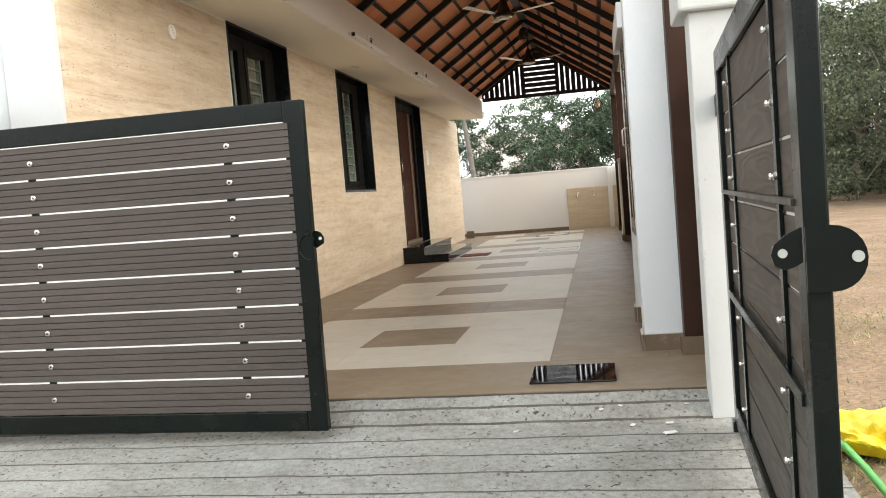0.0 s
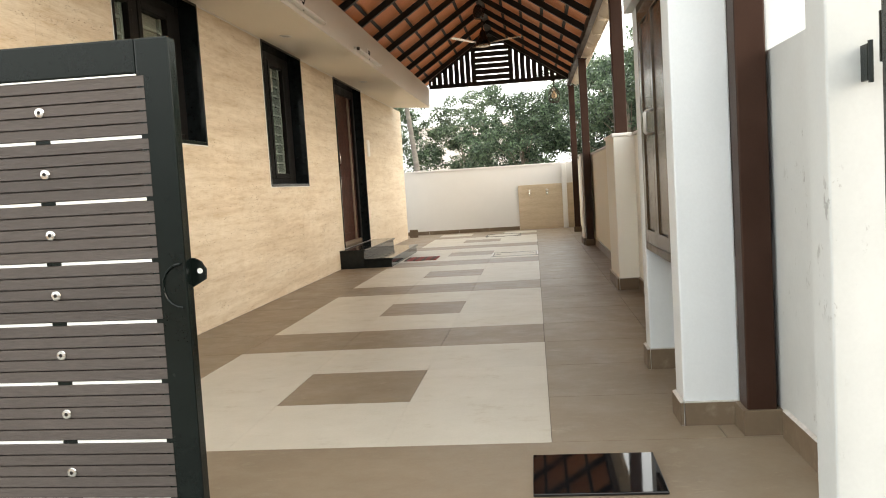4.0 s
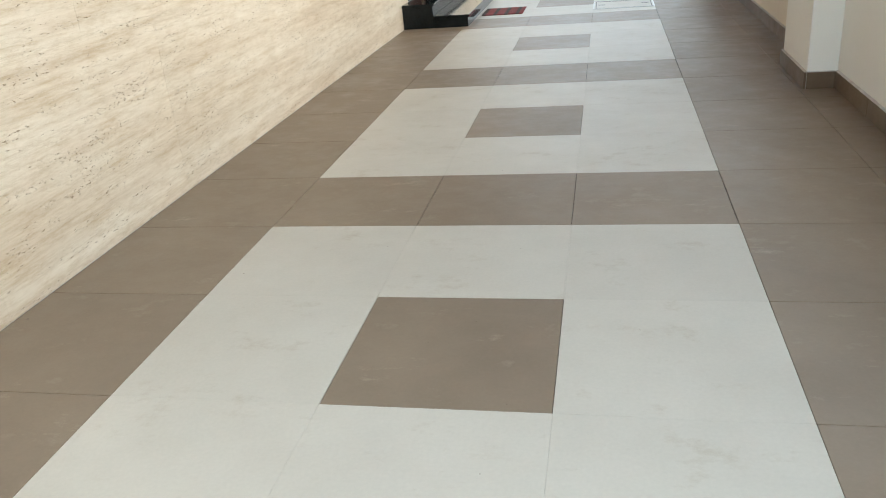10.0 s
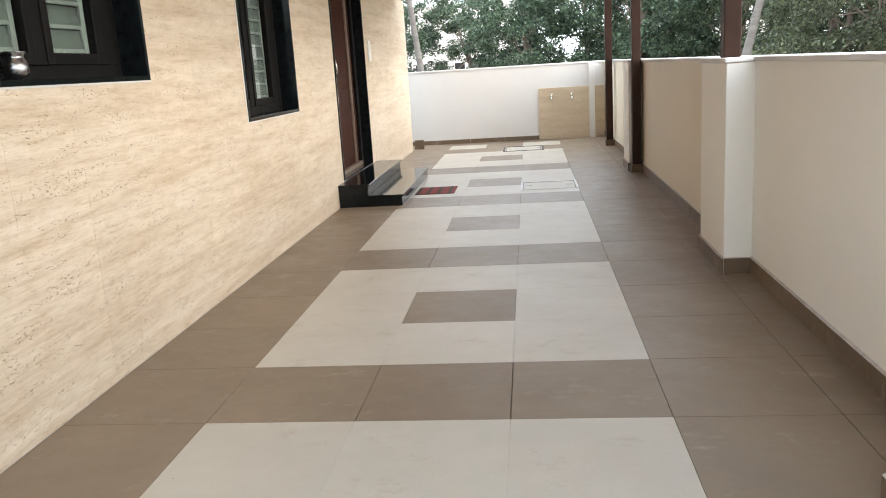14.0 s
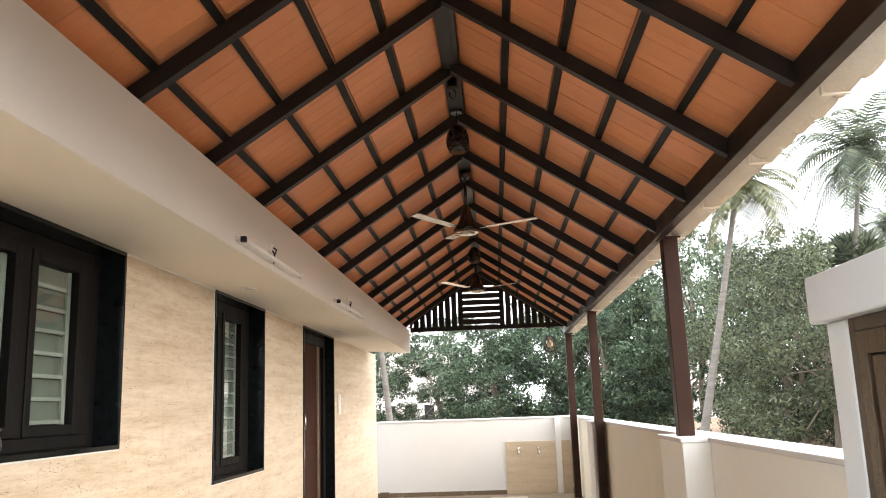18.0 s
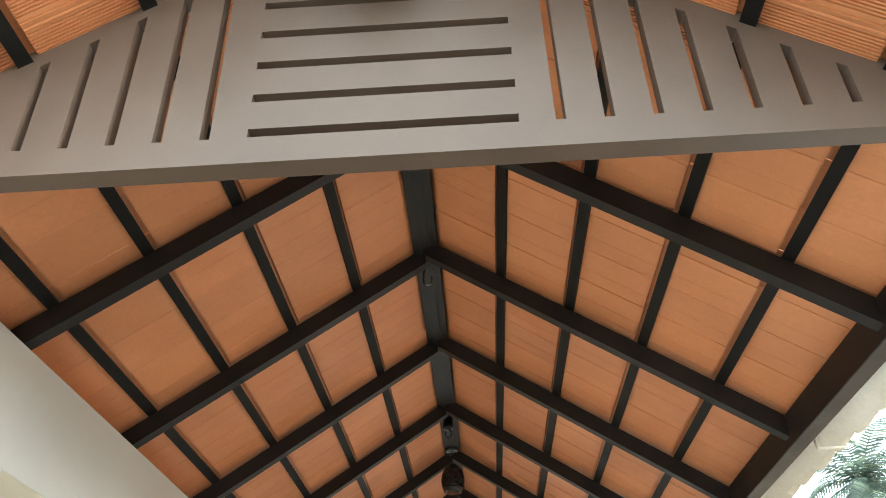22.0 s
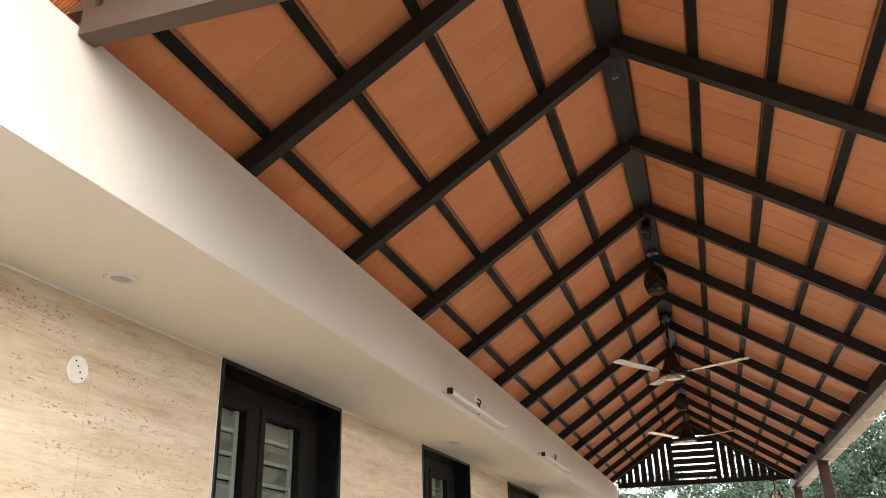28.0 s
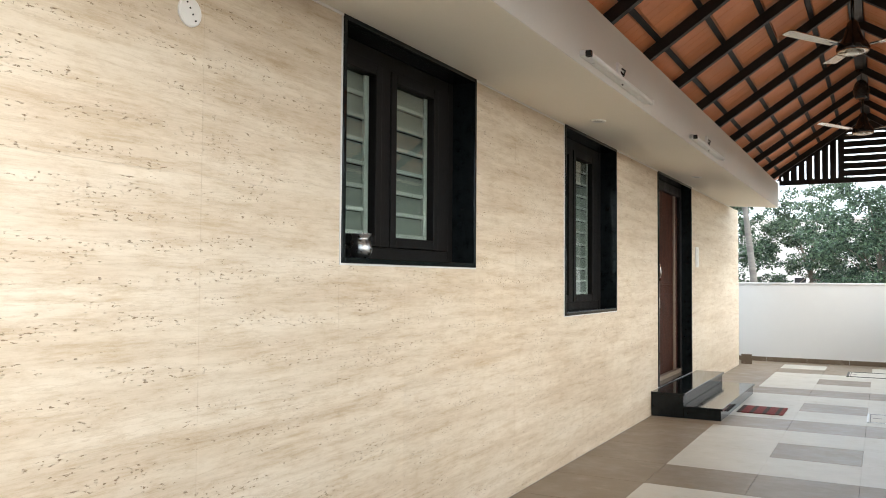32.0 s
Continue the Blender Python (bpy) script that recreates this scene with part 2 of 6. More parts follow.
def make_leaf(name, c1, c2):
    m, n, l, p = base_mat(name)
    geo = n.new("ShaderNodeNewGeometry")
    # the upper stops paint sparkling highlights onto the lightest leaves
    col = ramp(n, l, geo.outputs["Random Per Island"], [(0.0, c1), (0.6, c2), (0.9, (c2[0] * 1.6, c2[1] * 1.5, c2[2] * 1.4)), (1.0, (c2[0] * 2.2, c2[1] * 2.1, c2[2] * 2.0))])
    big = noise_tex(n, l, 0.5, (1, 1, 1), 3.0)
    col = mix(n, l, 1.0, col, ramp(n, l, big, [(0.3, 0.75), (0.7, 1.25)]), "MULTIPLY")
    l.new(col, p.inputs["Base Color"])
    p.inputs["Roughness"].default_value = 0.42
    tr = n.new("ShaderNodeBsdfTranslucent")
    l.new(col, tr.inputs[0])
    mx = n.new("ShaderNodeMixShader")
    mx.inputs[0].default_value = 0.3
    l.new(p.outputs[0], mx.inputs[1])
    l.new(tr.outputs[0], mx.inputs[2])
    l.new(mx.outputs[0], n["Material Output"].inputs[0])
    return m


def make_glass(name, tint, rough=0.05):
    m, n, l, p = base_mat(name)
    p.inputs["Base Color"].default_value = rgba(tint)
    p.inputs["Roughness"].default_value = rough
    p.inputs["Transmission Weight"].default_value = 1.0
    p.inputs["IOR"].default_value = 1.45
    return m


M_TRAV = make_travertine()
M_CONC = make_concrete()
M_BEIGE = make_floor_tile("beige_floor_tile", (0.475, 0.44, 0.375), (0.54, 0.505, 0.435), (0.41, 0.355, 0.275), 0.42)
M_BROWN = make_floor_tile("brown_floor_tile", (0.198, 0.152, 0.107), (0.250, 0.194, 0.139), (0.31, 0.265, 0.205), 0.42)
M_SKIRT = make_floor_tile("skirting_tile", (0.135, 0.098, 0.066), (0.19, 0.142, 0.098), (0.32, 0.26, 0.20), 0.42)
M_GROUT = plain("grout", (0.060, 0.045, 0.034), (0.10, 0.078, 0.058), 6, 0.9)
M_WHITE = plain("white_paint", (0.66, 0.655, 0.64), (0.71, 0.705, 0.69), 1.2, 0.62, 120, 0.02, 0.06)
M_COL = plain("cool_white_paint", (0.62, 0.655, 0.67), (0.68, 0.71, 0.725), 1.6, 0.62, 90, 0.025, 0.08)
M_WORN = make_worn_paint("worn_white_paint", (0.50, 0.52, 0.515), (0.56, 0.58, 0.575), (0.27, 0.27, 0.26))
M_CREAM = plain("cream_paint", (0.75, 0.69, 0.56), (0.80, 0.74, 0.61), 1.2, 0.62, 120, 0.02, 0.06)
M_OFFW = plain("off_white_paint", (0.83, 0.82, 0.76), (0.87, 0.86, 0.80), 1.2, 0.62, 120, 0.02, 0.06)
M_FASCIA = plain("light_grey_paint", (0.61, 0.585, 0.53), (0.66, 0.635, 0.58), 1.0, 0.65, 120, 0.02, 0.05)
M_SOFFIT = plain("soffit_paint", (0.82, 0.77, 0.67), (0.86, 0.81, 0.715), 1.0, 0.65, 120, 0.02, 0.05)
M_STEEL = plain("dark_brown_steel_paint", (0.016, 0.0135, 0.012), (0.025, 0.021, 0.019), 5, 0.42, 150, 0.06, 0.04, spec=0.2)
M_BATTENP = plain("dark_batten_paint", (0.010, 0.0088, 0.0078), (0.016, 0.014, 0.0125), 5, 0.5, 150, 0.06, 0.04, spec=0.1)
M_POST = plain("brown_steel_paint", (0.032, 0.0155, 0.0105), (0.045, 0.0225, 0.0155), 5, 0.42, 150, 0.06, 0.04, spec=0.12)
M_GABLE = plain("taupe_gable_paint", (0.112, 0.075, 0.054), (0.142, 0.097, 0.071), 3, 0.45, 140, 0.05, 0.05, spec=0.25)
M_BLACKP = plain("black_gate_paint", (0.003, 0.0055, 0.005), (0.006, 0.0095, 0.0085), 4, 0.22, 160, 0.08, 0.04, spec=0.2)
M_GRANITE = plain("black_granite", (0.004, 0.006, 0.007), (0.010, 0.013, 0.014), 20, 0.09, 260, 0.3, 0.0, rough_spread=0.03, spec=0.25)
M_FRAME = plain("window_frame_wood", (0.007, 0.007, 0.007), (0.011, 0.0095, 0.0085), 8, 0.5, 120, 0.15, 0.1, stretch=(1, 1, 0.2), spec=0.1)
M_DOOR = make_wood("dark_door_wood", (0.026, 0.0078, 0.0042), (0.058, 0.0185, 0.0098), (14, 14, 1.2), 0.42, 0.08, 0.04)
M_CAB = make_wood("cabinet_wood", (0.040, 0.025, 0.014), (0.068, 0.044, 0.026), (12, 12, 1.0), 0.2, 0.06)
M_CABF = plain("cabinet_frame_wood", (0.035, 0.020, 0.012), (0.050, 0.030, 0.018), 6, 0.35, 120, 0.1, 0.05)
M_PLANK = plain("grey_brown_composite", (0.050, 0.039, 0.034), (0.076, 0.061, 0.054), 3, 0.6, 130, 0.25, 0.35, stretch=(0.25, 1, 1.6), per_object=0.06)
M_PLANKB = make_wood("composite_wood_grain", (0.041, 0.035, 0.030), (0.068, 0.058, 0.050), (1.1, 1.1, 9.0), 0.5, 0.3, detail=2.5, lines=60.0)
M_CHROME = plain("chrome", (0.62, 0.61, 0.58), (0.75, 0.74, 0.71), 30, 0.22, 200, 0.05, 0.0, 1.0)
M_POT = plain("dull_steel", (0.30, 0.30, 0.30), (0.38, 0.38, 0.375), 30, 0.3, 200, 0.08, 0.0, 1.0)
M_ALU = plain("aluminium", (0.55, 0.55, 0.53), (0.66, 0.65, 0.63), 20, 0.35, 200, 0.05, 0.0, 1.0)
M_CLAY = make_clay("orange_clay_tile", ((0.572, 0.211, 0.083), (0.668, 0.265, 0.109)))
M_EAVE = plain("cream_eave_tile", (0.70, 0.63, 0.52), (0.80, 0.74, 0.64), 5, 0.75, 60, 0.08, 0.2)
M_CEMENT = plain("grey_cement_verge", (0.270, 0.206, 0.158), (0.350, 0.282, 0.226), 5, 0.6, 70, 0.12, 0.5)
M_EARTH = plain("dry_earth", (0.16, 0.098, 0.058), (0.29, 0.20, 0.125), 1.4, 0.95, 22, 0.6, 0.9)
M_PEBBLE = plain("pale_pebble", (0.20, 0.16, 0.12), (0.40, 0.35, 0.29), 8, 0.9, 60, 0.3, 0.4)
M_GRASS = make_leaf("dry_grass", (0.10, 0.115, 0.045), (0.20, 0.20, 0.09))
M_LEAF = make_leaf("tree_leaf", (0.018, 0.036, 0.024), (0.082, 0.132, 0.080))
M_LEAF2 = make_leaf("light_tree_leaf", (0.028, 0.050, 0.032), (0.108, 0.158, 0.098))
# leaf colour lifted to carry the haze over the side trees
M_LEAF3 = make_leaf("haze_toned_leaf", (0.026, 0.042, 0.026), (0.110, 0.138, 0.082))
M_PALM = make_leaf("palm_leaf", (0.048, 0.066, 0.048), (0.125, 0.155, 0.108))
M_PALMY = make_leaf("yellowing_palm_leaf", (0.05, 0.07, 0.035), (0.14, 0.155, 0.075))
M_PEWTER = plain("pewter_metal", (0.055, 0.060, 0.052), (0.080, 0.088, 0.076), 18, 0.34, 160, 0.05, 0.0, 0.9)
M_COPPER = plain("copper_lining", (0.32, 0.17, 0.10), (0.40, 0.23, 0.15), 12, 0.5, 120, 0.06, 0.0, 0.3)
M_DARKBRONZE = plain("dark_bronze_wire", (0.030, 0.022, 0.014), (0.050, 0.036, 0.022), 12, 0.45, 120, 0.06, 0.0, 0.4)
M_BARK = plain("bark", (0.16, 0.13, 0.10), (0.26, 0.22, 0.18), 5, 0.9, 30, 0.3, 0.6, stretch=(1, 1, 0.3))
M_PTRUNK = plain("palm_trunk", (0.11, 0.10, 0.09), (0.18, 0.17, 0.155), 3, 0.9, 25, 0.25, 0.5, stretch=(0.5, 0.5, 3))
M_RUBBER = plain("glossy_black_rubber", (0.004, 0.004, 0.005), (0.008, 0.008, 0.009), 8, 0.04, 120, 0.2, 0.0, rough_spread=0.015, spec=0.4)
M_MORTAR = plain("pale_mortar", (0.42, 0.40, 0.37), (0.62, 0.60, 0.57), 14, 0.85, 80, 0.2, 0.4)
M_GROOVE = plain("groove_tone", (0.07, 0.064, 0.055), (0.15, 0.14, 0.12), 9, 0.95, 60, 0.3, 0.4)
# pale tone standing in for light seen through slits and holes
M_GAPLIGHT = plain("painted_gap_light", (0.70, 0.70, 0.68), (0.78, 0.78, 0.76), 5, 0.4, 120, 0.04, 0.0)
M_EDGE = plain("dull_brass_edge", (0.20, 0.16, 0.12), (0.28, 0.23, 0.17), 6, 0.35, 90, 0.1, 0.0)
M_RED = plain("red_mat_weave", (0.16, 0.018, 0.016), (0.24, 0.032, 0.026), 20, 0.85, 160, 0.25, 0.4)
M_DARKMAT = plain("dark_mat_weave", (0.035, 0.018, 0.014), (0.06, 0.03, 0.022), 20, 0.85, 160, 0.25, 0.4)
M_GLASS = make_glass("greenish_glass", (0.80, 0.88, 0.84), 0.02)
M_FROST = plain("grey_green_blind", (0.125, 0.142, 0.132), (0.180, 0.202, 0.188), 3, 0.35, 90, 0.05, 0.0)
M_BLINDEDGE = plain("pale_louvre_edge", (0.33, 0.355, 0.338), (0.40, 0.425, 0.405), 4, 0.35, 90, 0.05, 0.0)
M_PLASTIC = plain("white_plastic", (0.76, 0.75, 0.72), (0.80, 0.79, 0.76), 6, 0.35, 120, 0.02, 0.0)
M_BATTEN = plain("light_grey_enamel", (0.40, 0.40, 0.385), (0.46, 0.46, 0.44), 6, 0.4, 120, 0.03, 0.0)
M_FANBODY = plain("black_fan_enamel", (0.012, 0.011, 0.011), (0.020, 0.018, 0.018), 8, 0.22, 120, 0.05, 0.0)
M_BLADE = plain("champagne_fan_blade", (0.50, 0.45, 0.39), (0.58, 0.53, 0.46), 4, 0.2, 120, 0.05, 0.0, 0.95)
M_PLASTER = plain("bluish_white_wall", (0.50, 0.53, 0.55), (0.57, 0.60, 0.62), 1.2, 0.7, 100, 0.03, 0.08)
M_HOUSE2 = plain("far_house_paint", (0.62, 0.60, 0.58), (0.72, 0.70, 0.68), 1, 0.8)
# near-black that puts the shade of unlit rooms into the colour
M_DARK = plain("room_shade_black", (0.012, 0.012, 0.012), (0.02, 0.02, 0.02), 2, 0.9)
M_HOSE = plain("green_hose", (0.04, 0.32, 0.05), (0.06, 0.42, 0.08), 6, 0.35)
M_YELLOW = plain("yellow_plastic", (0.58, 0.42, 0.01), (0.66, 0.50, 0.02), 5, 0.4)
M_PANELTILE = plain("tan_stone_tile", (0.46, 0.365, 0.25), (0.58, 0.475, 0.345), 1.0, 0.4, 14, 0.14, 0.15, stretch=(1.5, 1.5, 9.0))
bulb_m, bn, bl_, bp = base_mat("warm_glass_bulb")
bp.inputs["Base Color"].default_value = (0.62, 0.50, 0.36, 1)
bp.inputs["Roughness"].default_value = 0.15
M_BULB = bulb_m
M_AMBER = plain("pale_amber_glass", (0.66, 0.52, 0.33), (0.76, 0.62, 0.42), 8, 0.15, 60, 0.04, 0.0)


# ---- mesh helpers ----
def link(name, bm, material, parent=None, label="", smooth=False):
    me = bpy.data.meshes.new(name)
    bmesh.ops.recalc_face_normals(bm, faces=bm.faces)
    bm.to_mesh(me)
    bm.free()
    me.materials.append(material)
    if smooth:
        me.polygons.foreach_set("use_smooth", [True] * len(me.polygons))
    ob = new(name, me)
    ob.parent = parent
    if label:
        ob["label"] = label
    return ob


def part(name, bm, material, parent, label="", smooth=False):
    return link(name, bm, material, parent, label, smooth)


def empty(name, x, y, z, label, category, group="", rz=0):
    e = new(name)
    e.empty_display_size = 0.1
    e.matrix_world = pose(x, y, z, 0, 0, rz)
    return tagged(e, label, category, group)


def box(bm, x0, x1, y0, y1, z0, z1, bevel=0.0):
    r = bmesh.ops.create_cube(bm, size=1.0)
    for v in r["verts"]:
        v.co = Vector(((x0 + x1) / 2 + v.co.x * (x1 - x0), (y0 + y1) / 2 + v.co.y * (y1 - y0), (z0 + z1) / 2 + v.co.z * (z1 - z0)))
    if bevel:
        es = list({e for v in r["verts"] for e in v.link_edges})
        bmesh.ops.bevel(bm, geom=es, offset=bevel, segments=2, affect="EDGES", profile=0.5)
    return bm


def cube(x0, x1, y0, y1, z0, z1, bevel=0.0):
    return box(bmesh.new(), x0, x1, y0, y1, z0, z1, bevel)


def prism(bm, pts, a0, a1, axis="y"):
    """A polygon of (x, z) points drawn out along y (or of (y, z) along x)."""
    rings = []
    for a in (a0, a1):
        rings.append([bm.verts.new((p[0], a, p[1]) if axis == "y" else (a, p[0], p[1])) for p in pts])
    bm.faces.new(rings[0])
    bm.faces.new(list(reversed(rings[1])))
    k = len(pts)
    for i in range(k):
        bm.faces.new((rings[0][i], rings[1][i], rings[1][(i + 1) % k], rings[0][(i + 1) % k]))
    return bm


def lathe(bm, profile, steps=20, m=None, z_axis=True):
    """Profile of (radius, z), turned about z."""
    m = m or Matrix()
    rings = []
    for r, z in profile:
        ring = []
        for k in range(steps):
            a = 2 * math.pi * k / steps
            ring.append(bm.verts.new(m @ Vector((r * math.cos(a), r * math.sin(a), z))))
        rings.append(ring)
    for a, b in zip(rings, rings[1:]):
        for k in range(steps):
            bm.faces.new((a[k], a[(k + 1) % steps], b[(k + 1) % steps], b[k]))
    bm.faces.new(rings[0])
    bm.faces.new(rings[-1])
    return bm


def tube(bm, pts, radii, sides=8):
    """A tube along points, with a radius at each."""
    rings = []
    pts = [Vector(p) for p in pts]
    for i, p in enumerate(pts):
        d = (pts[min(i + 1, len(pts) - 1)] - pts[max(i - 1, 0)]).normalized()
        side = d.cross(Vector((0.31, 0.17, 0.93))).normalized()
        up = side.cross(d)
        r = radii if isinstance(radii, (int, float)) else radii[i]
        rings.append([bm.verts.new(p + r * (math.cos(2 * math.pi * k / sides) * side + math.sin(2 * math.pi * k / sides) * up)) for k in range(sides)])
    for a, b in zip(rings, rings[1:]):
        for k in range(sides):
            bm.faces.new((a[k], a[(k + 1) % sides], b[(k + 1) % sides], b[k]))
    bm.faces.new(rings[0])
    bm.faces.new(rings[-1])
    return bm


def wall(name, x0, x1, y0, y1, z0, z1, material, label, bevel=0.006):
    return tagged(link(name, cube(x0, x1, y0, y1, z0, z1, bevel), material), label, "wall", kind="structure")


# ---- plan ----
T = 0.6                      # floor tile
WALL_END = 12.15             # far end of the house wall
BACK = 13.0                  # back wall
SIDE = 3.2                   # inner face of the side wall
FLOOR0 = -0.63               # front edge of the tiled floor
RIDGE_X, RIDGE_Z, SLOPE = 1.775, 3.415, 0.665
GABLE_Y, FAR_GABLE_Y, ROOF_Y0, ROOF_Y1 = 0.04, 11.35, -0.26, 11.62
FASCIA_X = 0.665


def ground_z(y):
    if y > -0.64:
        return -0.02
    if y > -0.78:
        return -0.02 - (-0.64 - y) / 0.14 * 0.09
    return -0.11 - (-0.78 - y) * 0.115


# ---- ground ----
def build_ground():
    bm = bmesh.new()
    rings = [-140, -60, -25, -12, -8, -6, -4.6, 3.6, 6, 9, 13, 20, 35, 70, 160]
    ys = [-140, -60, -25, -12, -9, -6, -4, -2, -0.9, 2, 6, 10, 14, 17, 24, 40, 80, 180]
    grid = []
    for y in ys:
        row = []
        for x in rings:
            z = -0.47
            if -4.6 <= x <= 3.6 and -0.9 < y < 14:
                z = -0.6
            elif -4.7 < x < 3.7 and y <= -0.9:
                z = min(-0.47, ground_z(max(y, -7)) - 0.06)
            row.append(bm.verts.new((x, y, z + 0.03 * noise.noise((x * 0.3, y * 0.3, 0)))))
        grid.append(row)
    for a, b in zip(grid, grid[1:]):
        for k in range(len(a) - 1):
            bm.faces.new((a[k], a[k + 1], b[k + 1], b[k]))
    return tagged(link("ground", bm, M_EARTH), "bare reddish-brown earth with dry weeds", "ground", kind="structure")


build_ground()

# concrete ramp with hand-cut grooves
def build_ramp():
    grooves = [-0.683, -0.759, -0.895, -1.05, -1.20] + [-1.35 - 0.155 * k for k in range(24)]
    ys = [-0.63, -0.645]
    for g in grooves:
        ys += [g + 0.02, g + 0.0055, g + 0.003, g - 0.003, g - 0.0055, g - 0.02]
    ys += [-6.5, -7.0]
    toned = {k for k in range(len(ys) - 1) if any(abs((ys[k] + ys[k + 1]) / 2 - g) < 0.0045 for g in grooves)}
    xs = np.linspace(-3.0, 3.45, 130)
    bm = bmesh.new()
    rows = []
    for y in ys:
        row = []
        for x in xs:
            z = ground_z(y)
            if y == -0.63:
                z = -0.012
            for g in grooves:
                if abs(y - g) < 0.005:
                    z -= max(0.0, 0.006 + 0.010 * noise.noise((x * 4.5, g * 9.0, 4.0)))
            wob = 0.010 * noise.noise((x * 1.3, y * 2.0, 1.7)) if y < -0.8 else 0.0
            yy = y + (0.012 * noise.noise((x * 2.1, y, 5.0)) + 0.022 * (x - 1.5) / 3 if y < -0.85 else 0.006 * noise.noise((x * 3.0, 0, 2)) if y < -0.64 else 0)
            row.append(bm.verts.new((float(x), yy, z + 0.004 * noise.noise((x * 6, y * 6, 0)) + wob * 0.4)))
        rows.append(row)
    for a, b in zip(rows, rows[1:]):
        for k in range(len(a) - 1):
            bm.faces.new((a[k], a[k + 1], b[k + 1], b[k]))
    ob = link("ramp", bm, M_CONC)
    # groove faces take a darker tone than the concrete around them
    ob.data.materials.append(M_GROOVE)
    for f in ob.data.polygons:
        f.material_index = 1 if f.index // (len(xs) - 1) in toned else 0
    return tagged(ob, "worn grey concrete ramp with cross grooves", "ramp", kind="structure")


build_ramp()
tagged(link("ramp_side", cube(3.25, 3.45, -6.5, -0.8, -0.7, -0.24, 0.02), M_CONC), "rough concrete edge of the ramp", "kerb", kind="structure")

# ---- house ----
def house_wall():
    """The core wall, with openings left for two windows and the door."""
    holes = [(1.752, 2.985, 1.337), (4.387, 5.636, 1.025), (7.055, 8.64, 0.235)]
    top = 2.364
    bm = bmesh.new()
    y = -0.25
    for a, b, sill in holes:
        box(bm, -0.36, -0.022, y, a, -0.3, top)
        box(bm, -0.36, -0.022, a, b, -0.3, sill)
        y = b
    box(bm, -0.36, -0.022, y, WALL_END, -0.3, top)
    return tagged(link("wall_west", bm, M_PLASTER), "house wall under stone cladding", "wall", kind="structure"), holes, top


WALL_W, HOLES, LINTEL = house_wall()

# the rest of the house: front return, end wall, parapet, rooms coloured near-black as if unlit
wall("wall_house_front", -5.0, -0.36, -0.25, -0.03, -0.5, 4.3, M_PLASTER, "smooth bluish-white plaster wall")
wall("wall_house_end", -5.0, -0.36, WALL_END - 0.2, WALL_END, -0.5, 4.3, M_WHITE, "white painted end wall")
wall("wall_parapet", -0.36, -0.02, -0.25, WALL_END, 2.67, 4.3, M_CREAM, "cream painted parapet wall above the eave")
wall("wall_room", -3.0, -2.8, -0.03, WALL_END - 0.2, -0.3, 2.66, M_DARK, "room wall coloured near-black to look unlit")
tagged(link("floor_house", cube(-2.8, -0.36, -0.03, WALL_END - 0.2, -0.3, 0.2), M_DARK), "room floor coloured near-black to look unlit", "floor", kind="structure")

# sunshade slab: sloping soffit and fascia
bm = bmesh.new()
prism(bm, [(-0.36, LINTEL + 0.001), (0.0, LINTEL + 0.001), (FASCIA_X, 2.315), (FASCIA_X, 2.662), (-0.36, 2.662)], -0.3, 11.3)
tagged(link("ceiling_soffit", bm, M_SOFFIT), "smooth cream soffit and fascia of the sunshade", "soffit", kind="structure")

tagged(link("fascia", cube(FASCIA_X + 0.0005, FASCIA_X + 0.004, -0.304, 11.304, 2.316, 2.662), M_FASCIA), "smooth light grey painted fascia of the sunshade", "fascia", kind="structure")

tagged(link("trim", cube(0.0005, 0.006, -0.25, 11.3, LINTEL - 0.010, LINTEL), M_PLASTIC), "thin white joint between stone wall and soffit", "trim", kind="structure")

